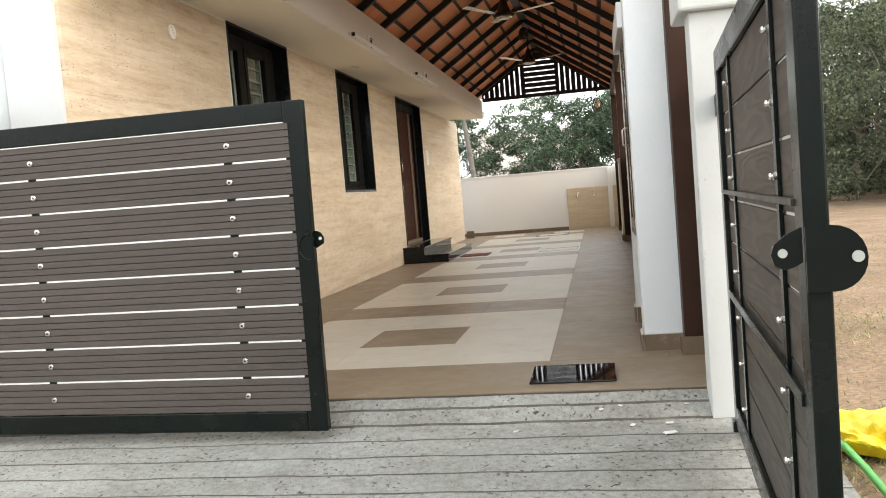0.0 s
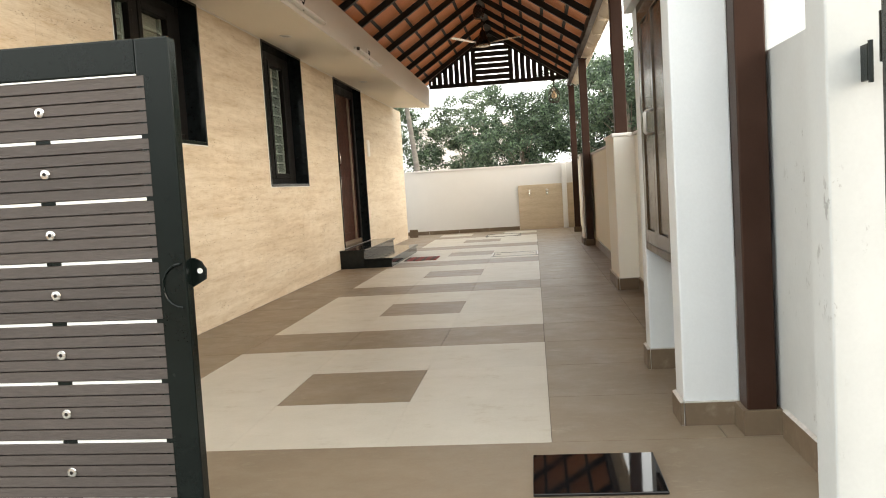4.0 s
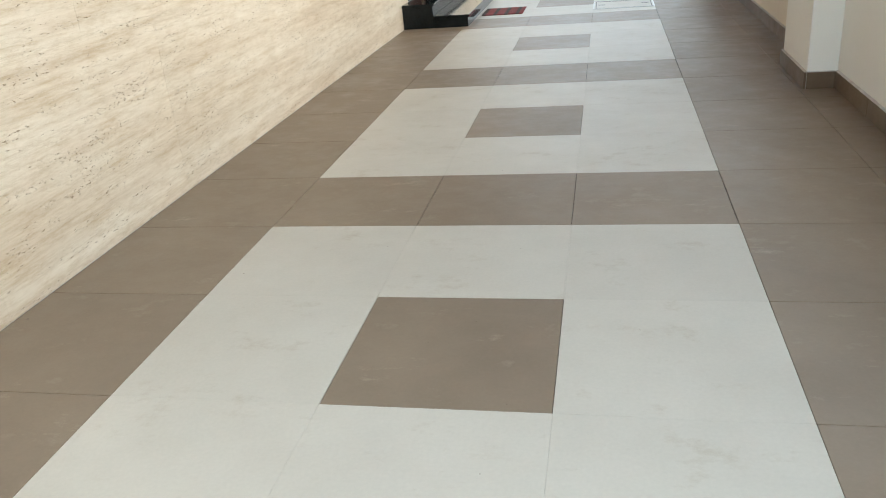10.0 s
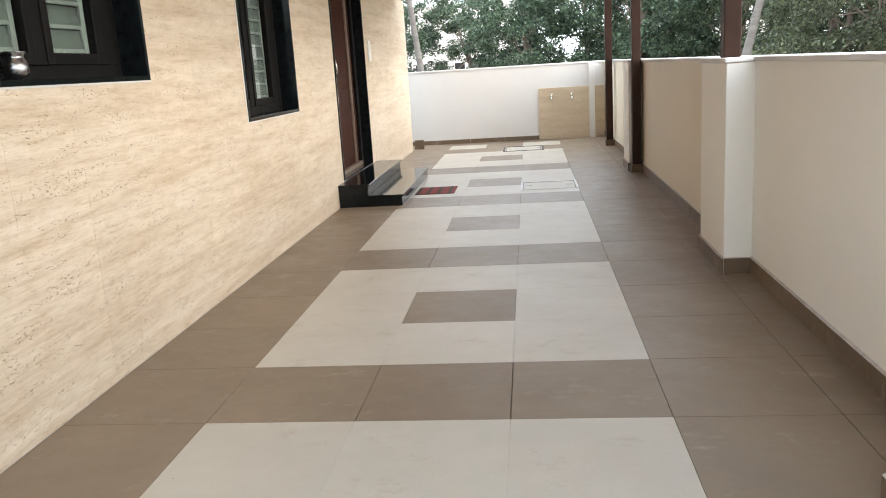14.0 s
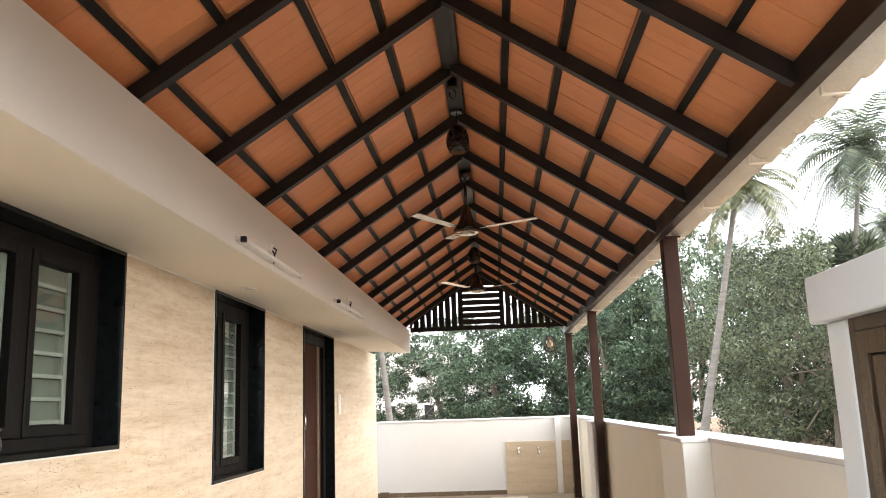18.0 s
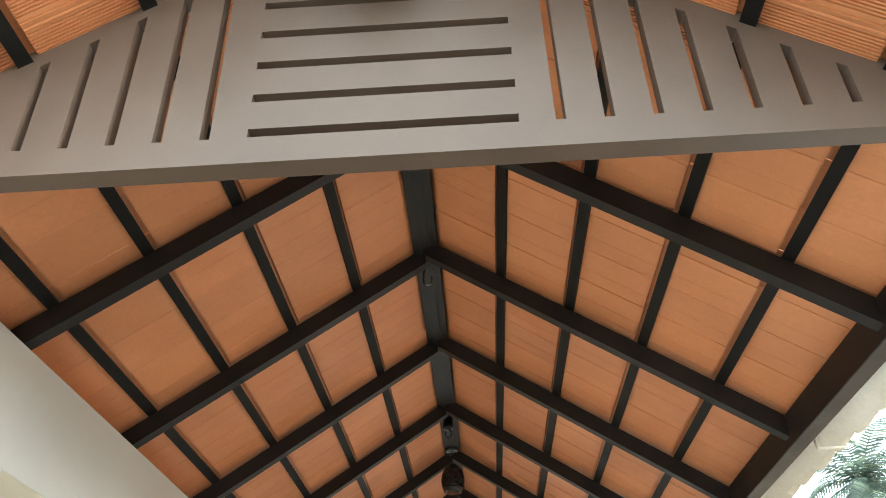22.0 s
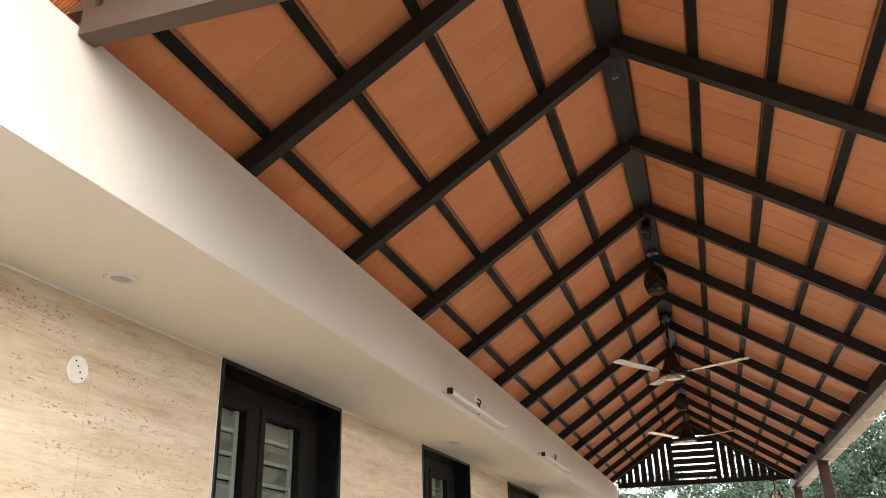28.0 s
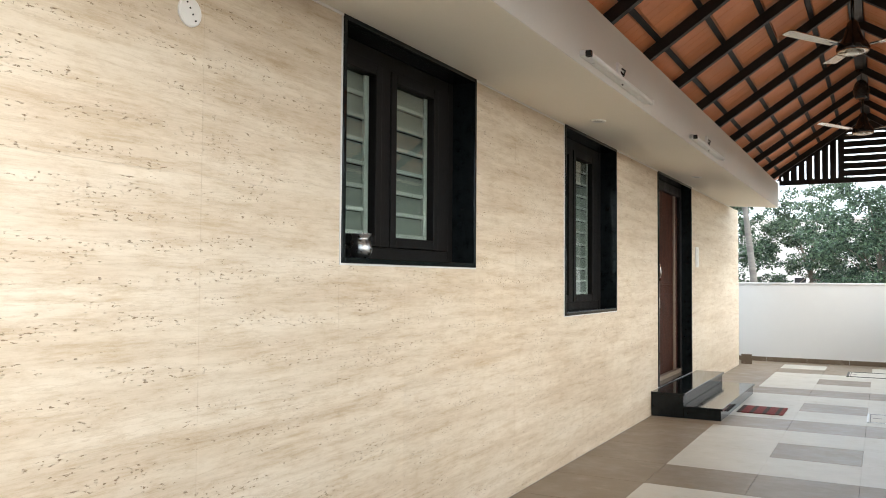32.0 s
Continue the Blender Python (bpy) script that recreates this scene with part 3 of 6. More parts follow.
# ---- window and door ----
def window(name, y0, y1, z0, z1, panes, label, slats):
    w = empty(name, 0.0, (y0 + y1) / 2, z0, label, "window")
    w["kind"] = "structure"
    inv = w.matrix_world.inverted()

    def add(pname, bm, m, parent=w, plabel=""):
        bmesh.ops.transform(bm, matrix=inv, verts=bm.verts)
        return part(pname, bm, m, parent, plabel)

    d = 0.21
    add("jamb", cube(-d, 0.010, y0, y0 + 0.022, z0, z1, 0.002), M_GRANITE, plabel="polished black granite jamb")
    add("jamb", cube(-d, 0.010, y1 - 0.022, y1, z0, z1, 0.002), M_GRANITE, plabel="polished black granite jamb")
    add("head", cube(-d, 0.010, y0 + 0.022, y1 - 0.022, z1 - 0.022, z1, 0.002), M_GRANITE, plabel="polished black granite head")
    add("window_sill", cube(-d, 0.012, y0 + 0.022, y1 - 0.022, z0, z0 + 0.024, 0.002), M_GRANITE, plabel="polished black granite sill")
    a, b, c, e = y0 + 0.022, y1 - 0.022, z0 + 0.024, z1 - 0.022
    x1, x0 = -0.125, -0.185
    f = 0.06
    add("window_frame", cube(x0, x1, a, a + f, c, e, 0.004), M_FRAME)
    add("window_frame", cube(x0, x1, b - f, b, c, e, 0.004), M_FRAME)
    add("window_frame", cube(x0, x1, a + f, b - f, c, c + f, 0.004), M_FRAME)
    add("window_frame", cube(x0, x1, a + f, b - f, e - f, e, 0.004), M_FRAME)
    s = 0.05
    q0, q1 = c + 0.112, e - 0.124
    for p0, p1 in panes:
        # sash round each pane
        sash = add("sash", cube(x0 + 0.01, x1 + 0.012, p0 - s, p0, q0 - s, q1 + s, 0.004), M_FRAME)
        add("sash", cube(x0 + 0.01, x1 + 0.012, p1, p1 + s, q0 - s, q1 + s, 0.004), M_FRAME)
        add("sash", cube(x0 + 0.01, x1 + 0.012, p0, p1, q0 - s, q0, 0.004), M_FRAME)
        add("sash", cube(x0 + 0.01, x1 + 0.012, p0, p1, q1, q1 + s, 0.004), M_FRAME)
        g = add("pane", cube(-0.150, -0.146, p0, p1, q0, q1), M_GLASS, sash, plabel="clear greenish window pane")
        g.visible_shadow = False
        add("louvre_holder", cube(-0.170, -0.156, p1 - 0.035, p1 - 0.001, q0, q1, 0.002), M_BLINDEDGE, sash)
        n = slats
        for k in range(n):
            z = q0 + (q1 - q0) * k / n
            h = (q1 - q0) / n
            bm = bmesh.new()
            prism(bm, [(-0.166, z + 0.020), (-0.161, z + 0.020), (-0.178, z + h), (-0.183, z + h)], p0, p1)
            add("louvre", bm, M_FROST, sash, plabel="grey-green frosted louvre")
            add("louvre_edge", cube(-0.172, -0.158, p0, p1, z + 0.004, z + 0.022, 0.002), M_BLINDEDGE, sash)
    gaps = [a + f] + [v for p0, p1 in panes for v in (p0 - 0.05, p1 + 0.05)] + [b - f]
    for g0, g1 in zip(gaps[::2], gaps[1::2]):
        if g1 > g0 + 0.002:
            add("mullion", cube(x0 + 0.005, x1 + 0.004, g0, g1, c + f, e - f, 0.003), M_FRAME)
    for p0, p1 in panes:
        for k0, k1 in ((c + f, q0 - s), (q1 + s, e - f)):
            if k1 > k0 + 0.002:
                add("rail", cube(x0 + 0.005, x1 + 0.004, p0 - s, p1 + s, k0, k1, 0.002), M_FRAME)
    # near-black sheet in place of the room's shade
    add("room_shade_sheet", cube(-0.26, -0.25, a, b, c, e), M_DARK, plabel="near-black sheet standing in for the unlit room behind the louvres")
    # thin white joint round the opening
    t = 0.008
    rim = bmesh.new()
    box(rim, -0.004, 0.004, y0 - t, y0, z0 - t, z1)
    box(rim, -0.004, 0.004, y1, y1 + t, z0 - t, z1)
    box(rim, -0.004, 0.004, y0, y1, z0 - t, z0)
    add("joint", rim, M_WHITE, plabel="thin white joint")
    return w


window("window_1", HOLES[0][0], HOLES[0][1], HOLES[0][2], LINTEL, [(1.86, 2.18), (2.363, 2.73)], "black granite framed window with frosted louvres", 7)
window("window_2", HOLES[1][0], HOLES[1][1], HOLES[1][2], LINTEL, [(4.50, 4.80), (4.964, 5.36)], "tall black granite framed window with louvres", 11)


def door():
    y0, y1, z0 = HOLES[2]
    z1 = LINTEL
    d = empty("door_1", 0, (y0 + y1) / 2, z0, "dark polished wooden double door, closed, in a granite surround", "door")
    d["kind"] = "structure"
    inv = d.matrix_world.inverted()

    def add(pname, bm, m, plabel="", parent=d, smooth=False):
        bmesh.ops.transform(bm, matrix=inv, verts=bm.verts)
        return part(pname, bm, m, parent, plabel, smooth)

    add("jamb", cube(-0.20, 0.010, y0, y0 + 0.025, z0, z1, 0.002), M_GRANITE, "polished black granite jamb")
    add("jamb", cube(-0.20, 0.010, y1 - 0.025, y1, z0, z1, 0.002), M_GRANITE, "polished black granite jamb")
    add("head", cube(-0.20, 0.010, y0 + 0.025, y1 - 0.025, z1 - 0.025, z1, 0.002), M_GRANITE)
    a, b = y0 + 0.025, y1 - 0.025
    x0, x1 = -0.20, -0.10
    add("door_frame", cube(x0, x1, a, a + 0.10, z0, z1 - 0.025, 0.006), M_FRAME)
    add("door_frame", cube(x0, x1, b - 0.10, b, z0, z1 - 0.025, 0.006), M_FRAME)
    add("door_frame", cube(x0, x1, a + 0.10, b - 0.10, z1 - 0.125, z1 - 0.025, 0.006), M_FRAME)
    add("threshold", cube(x0, x1 + 0.01, a + 0.10, b - 0.10, z0, z0 + 0.045, 0.004), M_SKIRT, "brown tile threshold")
    add("sill_stone", cube(-0.20, 0.012, y0 + 0.025, y1 - 0.025, z0 + 0.0005, z0 + 0.004), M_GRANITE, "polished black granite sill")
    mid = 8.325
    leaves = []
    for p0, p1 in ((a + 0.10, mid), (mid, b - 0.10)):
        leaf = add("door_leaf", cube(-0.175, -0.135, p0 + 0.002, p1 - 0.002, z0 + 0.045, z1 - 0.127, 0.003), M_DOOR)
        for z in (z0 + 0.15, z0 + 1.0):
            rim_w = min(0.09, (p1 - p0) * 0.3)
            ring = cube(-0.138, -0.120, p0 + rim_w, p1 - rim_w, z, z + 0.75, 0.008)
            add("raised_panel", ring, M_DOOR, parent=leaf)
        leaves.append(leaf)
    add("astragal", cube(-0.137, -0.112, mid - 0.030, mid - 0.022, z0 + 0.05, z1 - 0.13, 0.004), M_EDGE, "dull metal edge strip")
    add("astragal", cube(-0.137, -0.112, mid + 0.004, mid + 0.011, z0 + 0.05, z1 - 0.13, 0.004), M_EDGE, "dull metal edge strip")
    bm = bmesh.new()
    tube(bm, [(-0.12, a + 0.31, z0 + 1.03), (-0.06, a + 0.31, z0 + 1.045), (-0.05, a + 0.31, z0 + 1.13), (-0.06, a + 0.31, z0 + 1.205), (-0.12, a + 0.31, z0 + 1.22)], 0.010, 8)
    add("door_handle", bm, M_CHROME, "chrome pull handle", leaves[0], True)
    add("lock_plate", cube(-0.137, -0.080, a + 0.36, a + 0.40, z0 + 0.76, z0 + 0.87, 0.006), M_CHROME, "chrome lock plate", leaves[0])
    return d


door()

# granite door steps
st = empty("door_steps", 0.0, 7.75, 0.0, "two polished black granite door steps", "steps")
inv = st.matrix_world.inverted()
for nm, dims in (("landing", (0.002, 0.30, 6.775, 8.86, 0.0, 0.205)), ("lower_step", (0.302, 0.635, 6.775, 8.86, 0.0, 0.092))):
    bm = cube(*dims, 0.002)
    bmesh.ops.transform(bm, matrix=inv, verts=bm.verts)
    part(nm, bm, M_GRANITE, st)
for nm, dims in (("tread", (0.002, 0.318, 6.76, 8.875, 0.205, 0.228)), ("tread", (0.302, 0.652, 6.76, 8.875, 0.092, 0.114))):
    bm = cube(*dims, 0.004)
    bmesh.ops.transform(bm, matrix=inv, verts=bm.verts)
    part(nm, bm, M_GRANITE, st, "polished granite tread with a rounded nose")

# ---- side and back walls ----
wall("wall_east", SIDE, SIDE + 0.2, 1.27, 4.1, -0.5, 1.235, M_OFFW, "off-white painted compound wall")
wall("wall_east_far", SIDE, SIDE + 0.2, 4.1, BACK + 0.2, -0.5, 1.235, M_CREAM, "cream painted compound wall")
wall("coping_east", SIDE - 0.015, SIDE + 0.215, 1.27, BACK + 0.2, 1.235, 1.262, M_WHITE, "white wall coping")
wall("wall_north", -6.0, SIDE, BACK, BACK + 0.2, -0.5, 1.235, M_WHITE, "white painted back compound wall")
wall("coping_north", -6.0, SIDE - 0.015, BACK - 0.015, BACK + 0.215, 1.235, 1.262, M_WHITE, "white wall coping")
PILS = ((3.035, 3.80, 4.46), (3.05, 8.50, 9.0))
for k, (px, a, b) in enumerate(PILS):
    wall("pilaster_%d" % (k + 1), px, SIDE, a, b, -0.3, 1.235, M_OFFW, "off-white painted wall pilaster")
    wall("pilaster_coping_%d" % (k + 1), px - 0.012, SIDE - 0.015, a - 0.012, b + 0.012, 1.235, 1.262, M_WHITE, "white pilaster coping")
wall("pilaster_3", 2.93, 3.02, BACK - 0.10, BACK, 0.0, 1.235, M_WHITE, "narrow white strip on the back wall")

# piers round the meter cabinet, gate pillar
wall("pier_1", 2.885, 3.085, 0.158, 0.31, -0.3, 1.95, M_COL, "white painted pier beside the cabinet")
wall("pier_2", 2.892, 3.2, 1.05, 1.18, -0.3, 1.69, M_COL, "white painted pier beside the cabinet")
wall("wall_niche", SIDE, 3.4, 0.12, 1.27, -0.3, 1.69, M_COL, "white wall behind the cabinet")
wall("wall_niche_front", SIDE - 0.008, 3.4, -0.62, 0.12, -0.3, 1.313, M_WORN, "lower white wall beside the gate pillar")
wall("lintel", 2.858, 3.40, 0.311, 1.215, 1.69, 1.825, M_COL, "white concrete lintel over the cabinet")
wall("gate_pillar", 3.092, 3.42, -0.76, -0.62, -0.5, 1.52, M_WORN, "white gate pillar with worn paint")
wall("gate_pillar_cap", 3.052, 3.46, -0.80, -0.46, 1.52, 1.66, M_WORN, "white moulded pillar cap", 0.012)
wall("gate_pillar_west", -0.66, -0.29, -0.86, -0.50, -0.5, 1.44, M_CREAM, "cream gate pillar")
wall("gate_pillar_cap_west", -0.72, -0.26, -0.92, -0.44, 1.44, 1.56, M_CREAM, "cream pillar cap", 0.012)
wall("wall_front", -6.0, -0.66, -0.74, -0.56, -0.5, 1.2, M_CREAM, "cream front compound wall")


def skirting(x0, x1, y0, y1, h=0.094):
    """A run of skirting tiles with narrow joints."""
    long_y = (y1 - y0) > (x1 - x0)
    length = (y1 - y0) if long_y else (x1 - x0)
    k = max(1, round(length / 0.6))
    for i in range(k):
        a, b = length * i / k + 0.0018, length * (i + 1) / k - 0.0018
        if long_y:
            bm = cube(x0, x1, y0 + a, y0 + b, 0.0, h, 0.0015)
        else:
            bm = cube(x0 + a, x0 + b, y0, y1, 0.0, h, 0.0015)
        part("tile", bm, M_SKIRT, BASE)
    bm = bmesh.new()
    if long_y:
        back = cube(x0 + 0.002, x1, y0 + 0.002, y1 - 0.002, 0.0, h - 0.001)
    else:
        back = cube(x0 + 0.002, x1 - 0.002, y0 + 0.002, y1, 0.0, h - 0.001)
    part("mortar_joint", back, M_MORTAR, BASE, "pale joint mortar behind the skirting")
    if long_y:
        s = 1 if x1 > 1.6 else -1
        prism(bm, [(x0 if s > 0 else x1, h + 0.0005), (x1 if s > 0 else x0, h + 0.0005), (x1 if s > 0 else x0, h + 0.007)], y0 + 0.002, y1 - 0.002)
    else:
        box(bm, x0 + 0.002, x1 - 0.002, y0 + 0.002, y1, h + 0.0005, h + 0.004)
    part("mortar_bead", bm, M_MORTAR, BASE, "pale mortar bead on top of the skirting")


BASE = tagged(new("baseboard"), "brown tile skirting along the walls", "skirting", kind="structure")
S = 0.014
skirting(SIDE - S, SIDE - 0.001, 1.27, 3.80)
skirting(SIDE - S, SIDE - 0.001, 4.46, 8.50)
skirting(SIDE - S, SIDE - 0.001, 9.0, BACK)
for px, a, b in PILS:
    skirting(px - S, px - 0.001, a - S, b + S)
    skirting(px, SIDE - S, a - S, a - 0.001)
    skirting(px, SIDE - S, b + 0.001, b + S)
skirting(-0.3, 2.08, BACK - S, BACK - 0.001, 0.070)
skirting(0.0, 0.16, WALL_END + 0.20, WALL_END + 0.22, 0.15)
skirting(2.885 - S, 2.884, 0.158 - S, 0.31 + S, 0.084)
skirting(2.885, 3.08, 0.158 - S, 0.157, 0.084)
skirting(2.892 - S, 2.891, 1.05 - S, 1.18 + S)
skirting(2.892, 3.2, 1.05 - S, 1.049)
skirting(SIDE - 0.008 - S, SIDE - 0.009, -0.50, -0.02)
skirting(SIDE - S, SIDE - 0.001, 0.31, 1.03)

# wash place: stone panel with two taps
panel = tagged(link("wash_panel", cube(2.085, 2.93, BACK - 0.03, BACK - 0.001, 0.0, 0.86, 0.002), M_PANELTILE), "beige stone panel on the back wall behind the taps", "wall panel", kind="structure")
tagged(link("wash_panel_side", cube(3.02, 3.185, BACK - 0.03, BACK - 0.001, 0.0, 0.86, 0.002), M_PANELTILE), "beige stone panel beside the white strip", "wall panel", kind="structure")


def tap(x):
    t = empty("tap", x, BACK - 0.03, 0.70, "chrome wall tap on the stone panel", "tap", "wash taps")
    bm = bmesh.new()
    lathe(bm, [(0.026, 0.0), (0.028, 0.006), (0.016, 0.012), (0.012, 0.05)], 14, pose(0, 0, 0, 90, 0, 0))
    part("flange", bm, M_CHROME, t, smooth=True)
    bm = bmesh.new()
    tube(bm, [(0, -0.02, 0), (0, -0.09, 0.004), (0, -0.13, -0.01), (0, -0.145, -0.05)], [0.014, 0.016, 0.015, 0.012], 10)
    spout = part("spout", bm, M_CHROME, t, smooth=True)
    bm = bmesh.new()
    tube(bm, [(0, -0.07, 0.01), (0, -0.07, 0.05)], 0.009, 8)
    tube(bm, [(-0.035, -0.07, 0.055), (0.035, -0.07, 0.06)], [0.006, 0.008], 8)
    part("lever", bm, M_CHROME, spout, smooth=True)


tap(2.30)
tap(2.64)

# ---- meter cabinet ----
def cabinet():
    c = empty("wall_cabinet", 2.9, 0.69, 0.57, "brown wooden meter cabinet with two panelled doors, closed", "cabinet")
    inv = c.matrix_world.inverted()

    def add(pname, bm, m, plabel="", parent=c, smooth=False):
        bmesh.ops.transform(bm, matrix=inv, verts=bm.verts)
        return part(pname, bm, m, parent, plabel, smooth)

    y0, y1, z0, z1 = 0.312, 1.046, 0.572, 1.688
    add("body", cube(2.93, 3.199, y0, 1.048, z0 + 0.02, z1, 0.003), M_CABF)
    add("frame", cube(2.872, 2.89, y0, y0 + 0.035, z0, z1, 0.003), M_CABF)
    add("frame", cube(2.872, 2.89, y1 - 0.035, y1, z0, z1, 0.003), M_CABF)
    add("frame", cube(2.872, 2.89, y0 + 0.035, y1 - 0.035, z0, z0 + 0.035, 0.003), M_CABF)
    add("frame", cube(2.872, 2.89, y0 + 0.035, y1 - 0.035, z1 - 0.035, z1, 0.003), M_CABF)
    add("backing", cube(2.891, 2.93, y0, 1.048, z0 + 0.02, z1, 0.0), M_CABF)
    mid = (y0 + y1) / 2
    leaves = []
    for a, b in ((y0 + 0.037, mid - 0.002), (mid + 0.002, y1 - 0.037)):
        z_a, z_b = z0 + 0.037, z1 - 0.037
        leaf = add("cabinet_door", cube(2.870, 2.888, a, a + 0.055, z_a, z_b, 0.002), M_CAB)
        add("stile", cube(2.870, 2.888, b - 0.055, b, z_a, z_b, 0.002), M_CAB, parent=leaf)
        leaves.append(leaf)
        for q in (z_a, z_b - 0.06):
            add("rail", cube(2.870, 2.888, a + 0.055, b - 0.055, q, q + 0.06, 0.002), M_CAB, parent=leaf)
        for q0, q1 in ((z_a + 0.06, z_b - 0.06),):
            add("raised_panel", cube(2.877, 2.889, a + 0.058, b - 0.058, q0 + 0.003, q1 - 0.003, 0.005), M_CAB, parent=leaf)
    for y, leaf in ((mid - 0.022, leaves[0]), (mid + 0.022, leaves[1])):
        bm = bmesh.new()
        tube(bm, [(2.872, y, 1.088), (2.845, y, 1.090), (2.840, y, 1.097), (2.840, y, 1.178), (2.845, y, 1.185), (2.872, y, 1.187)], 0.0042, 8)
        add("handle", bm, M_ALU, "brushed metal bow handle", leaf, True)
    return c


cabinet().matrix_world = pose(2.922, 0.69, 0.57)

# ---- steel posts and eave beam ----
def post(x, y, z0, z1, plinth):
    p = empty("steel_post", x, y, z0, "brown painted square steel post carrying the eave", "post", "eave posts")
    part("shaft", cube(-0.05, 0.05, -0.05, 0.05, 0.0, z1 - z0, 0.006), M_POST, p)
    part("top_plate", cube(-0.065, 0.065, -0.065, 0.065, z1 - z0 - 0.012, z1 - z0 - 0.001, 0.002), M_POST, p)
    if plinth:
        part("plinth", cube(-0.066, 0.066, -0.066, 0.066, 0.0, 0.088, 0.002), M_SKIRT, p, "brown tile plinth")


EAVE_Z = 2.585
post(3.126, 0.075, 0.0, EAVE_Z - 0.05, True)
post(3.135, 4.13, 1.262, EAVE_Z - 0.05, False)
post(3.125, 8.42, 0.0, EAVE_Z - 0.05, True)
post(3.12, 11.48, 0.0, EAVE_Z - 0.05, True)

# ---- roof ----
def under(x):
    """Underside of the rafters at x."""
    return RIDGE_Z - SLOPE * abs(x - RIDGE_X)


roof = tagged(new("roof"), "clay tile gable roof on dark brown steel rafters", "roof", kind="structure")
RD = 0.082          # depth of a rafter, upright
PITCH = 0.257       # tile courses and battens, level
RAFTERS = [0.765 + 0.835 * k for k in range(13)]
for y in RAFTERS:
    for sgn, xe, shift in ((-1, FASCIA_X - 0.10, 0.06), (1, 3.06, 0.0)):
        bm = bmesh.new()
        prism(bm, [(RIDGE_X, RIDGE_Z), (xe, under(xe)), (xe, under(xe) + RD), (RIDGE_X, RIDGE_Z + RD)], y + shift - 0.0225, y + shift + 0.0225)
        part("rafter", bm, M_STEEL, roof)
part("ridge_beam", cube(RIDGE_X - 0.052, RIDGE_X + 0.052, ROOF_Y0 + 0.012, ROOF_Y1 - 0.05, RIDGE_Z + 0.039, RIDGE_Z + 0.125, 0.004), M_STEEL, roof)
part("ridge_strip", cube(RIDGE_X - 0.020, RIDGE_X + 0.020, ROOF_Y0 + 0.016, ROOF_Y1 - 0.06, RIDGE_Z + 0.035, RIDGE_Z + 0.0388, 0.001), M_STEEL, roof)
for sgn, first in ((-1, 0.288), (1, 0.304)):
    for k in range(4):
        x = RIDGE_X + sgn * (first + PITCH * k)
        bm = cube(-0.0185, 0.0185, ROOF_Y0 + 0.010, ROOF_Y1 - 0.05, 0, 0.014)
        bmesh.ops.transform(bm, matrix=pose(x, 0, under(x) + RD - 0.001, 0, math.degrees(math.atan(SLOPE)) * sgn, 0), verts=bm.verts)
        part("batten", bm, M_BATTENP, roof)
# eave beam on the posts
part("eave_beam", cube(3.05, 3.112, GABLE_Y - 0.2, ROOF_Y1 - 0.12, EAVE_Z - 0.05, EAVE_Z + 0.062, 0.004), M_STEEL, roof, "brown painted eave beam")
# small bolts where rafters meet the eave beam
for y in RAFTERS:
    bm = bmesh.new()
    lathe(bm, [(0.004, 0), (0.011, 0.002), (0.011, 0.010), (0.004, 0.016)], 8, pose(3.05, y + 0.045, EAVE_Z + 0.045, 0, -90, 0))
    part("bolt", bm, M_STEEL, roof)


def tile_mesh(name, length, material, ribs=None, hand=1, w=0.2, gap=0.0235):
    """One clay tile: length down the slope (x), width along y, side lap; the plate stops short of the battens, its thin lap runs on behind them."""
    bm = bmesh.new()
    prof = [(-w / 2, -0.0005), (-w / 2 + 0.003, -0.0016), (-w / 2 + 0.007, -0.0016), (-w / 2 + 0.010, 0.0)]
    if ribs:
        a = -w / 2 + ribs[0]
        while a < w / 2 - ribs[1] - 0.0045:
            prof += [(a, 0.0), (a + 0.0007, 0.0048), (a + 0.0037, 0.0048), (a + 0.0044, 0.0)]
            a += 0.0088
        if ribs[1] > 0.02:
            prof += [(w / 2 - 0.018, 0.0), (w / 2 - 0.017, 0.003), (w / 2 - 0.014, 0.003), (w / 2 - 0.013, -0.0015)]
    else:
        prof += [(w * 0.1, 0.0), (w * 0.1 + 0.002, 0.0012), (w * 0.1 + 0.005, 0.0)]
    prof += [(w / 2 - 0.003, 0.0), (w / 2 + 0.001, 0.0015), (w / 2 + 0.001, 0.016), (-w / 2, 0.016)]
    prism(bm, [(hand * q, z) for q, z in prof], gap, length - gap, "x")
    prism(bm, [(hand * q, z) for q, z in ((-w / 2, 0.014), (w / 2, 0.014), (w / 2, 0.021), (-w / 2, 0.021))], 0.0, length, "x")
    me = bpy.data.meshes.new(name)
    bmesh.ops.recalc_face_normals(bm, faces=bm.faces)
    bm.to_mesh(me)
    bm.free()
    me.materials.append(material)
    return me


ANG = math.degrees(math.atan(SLOPE))
COS = math.cos(math.atan(SLOPE))
TILE_Y0 = ROOF_Y0 + 0.008
NROW = int((ROOF_Y1 - ROOF_Y0) / 0.2)
LIFT = RD + 0.0185


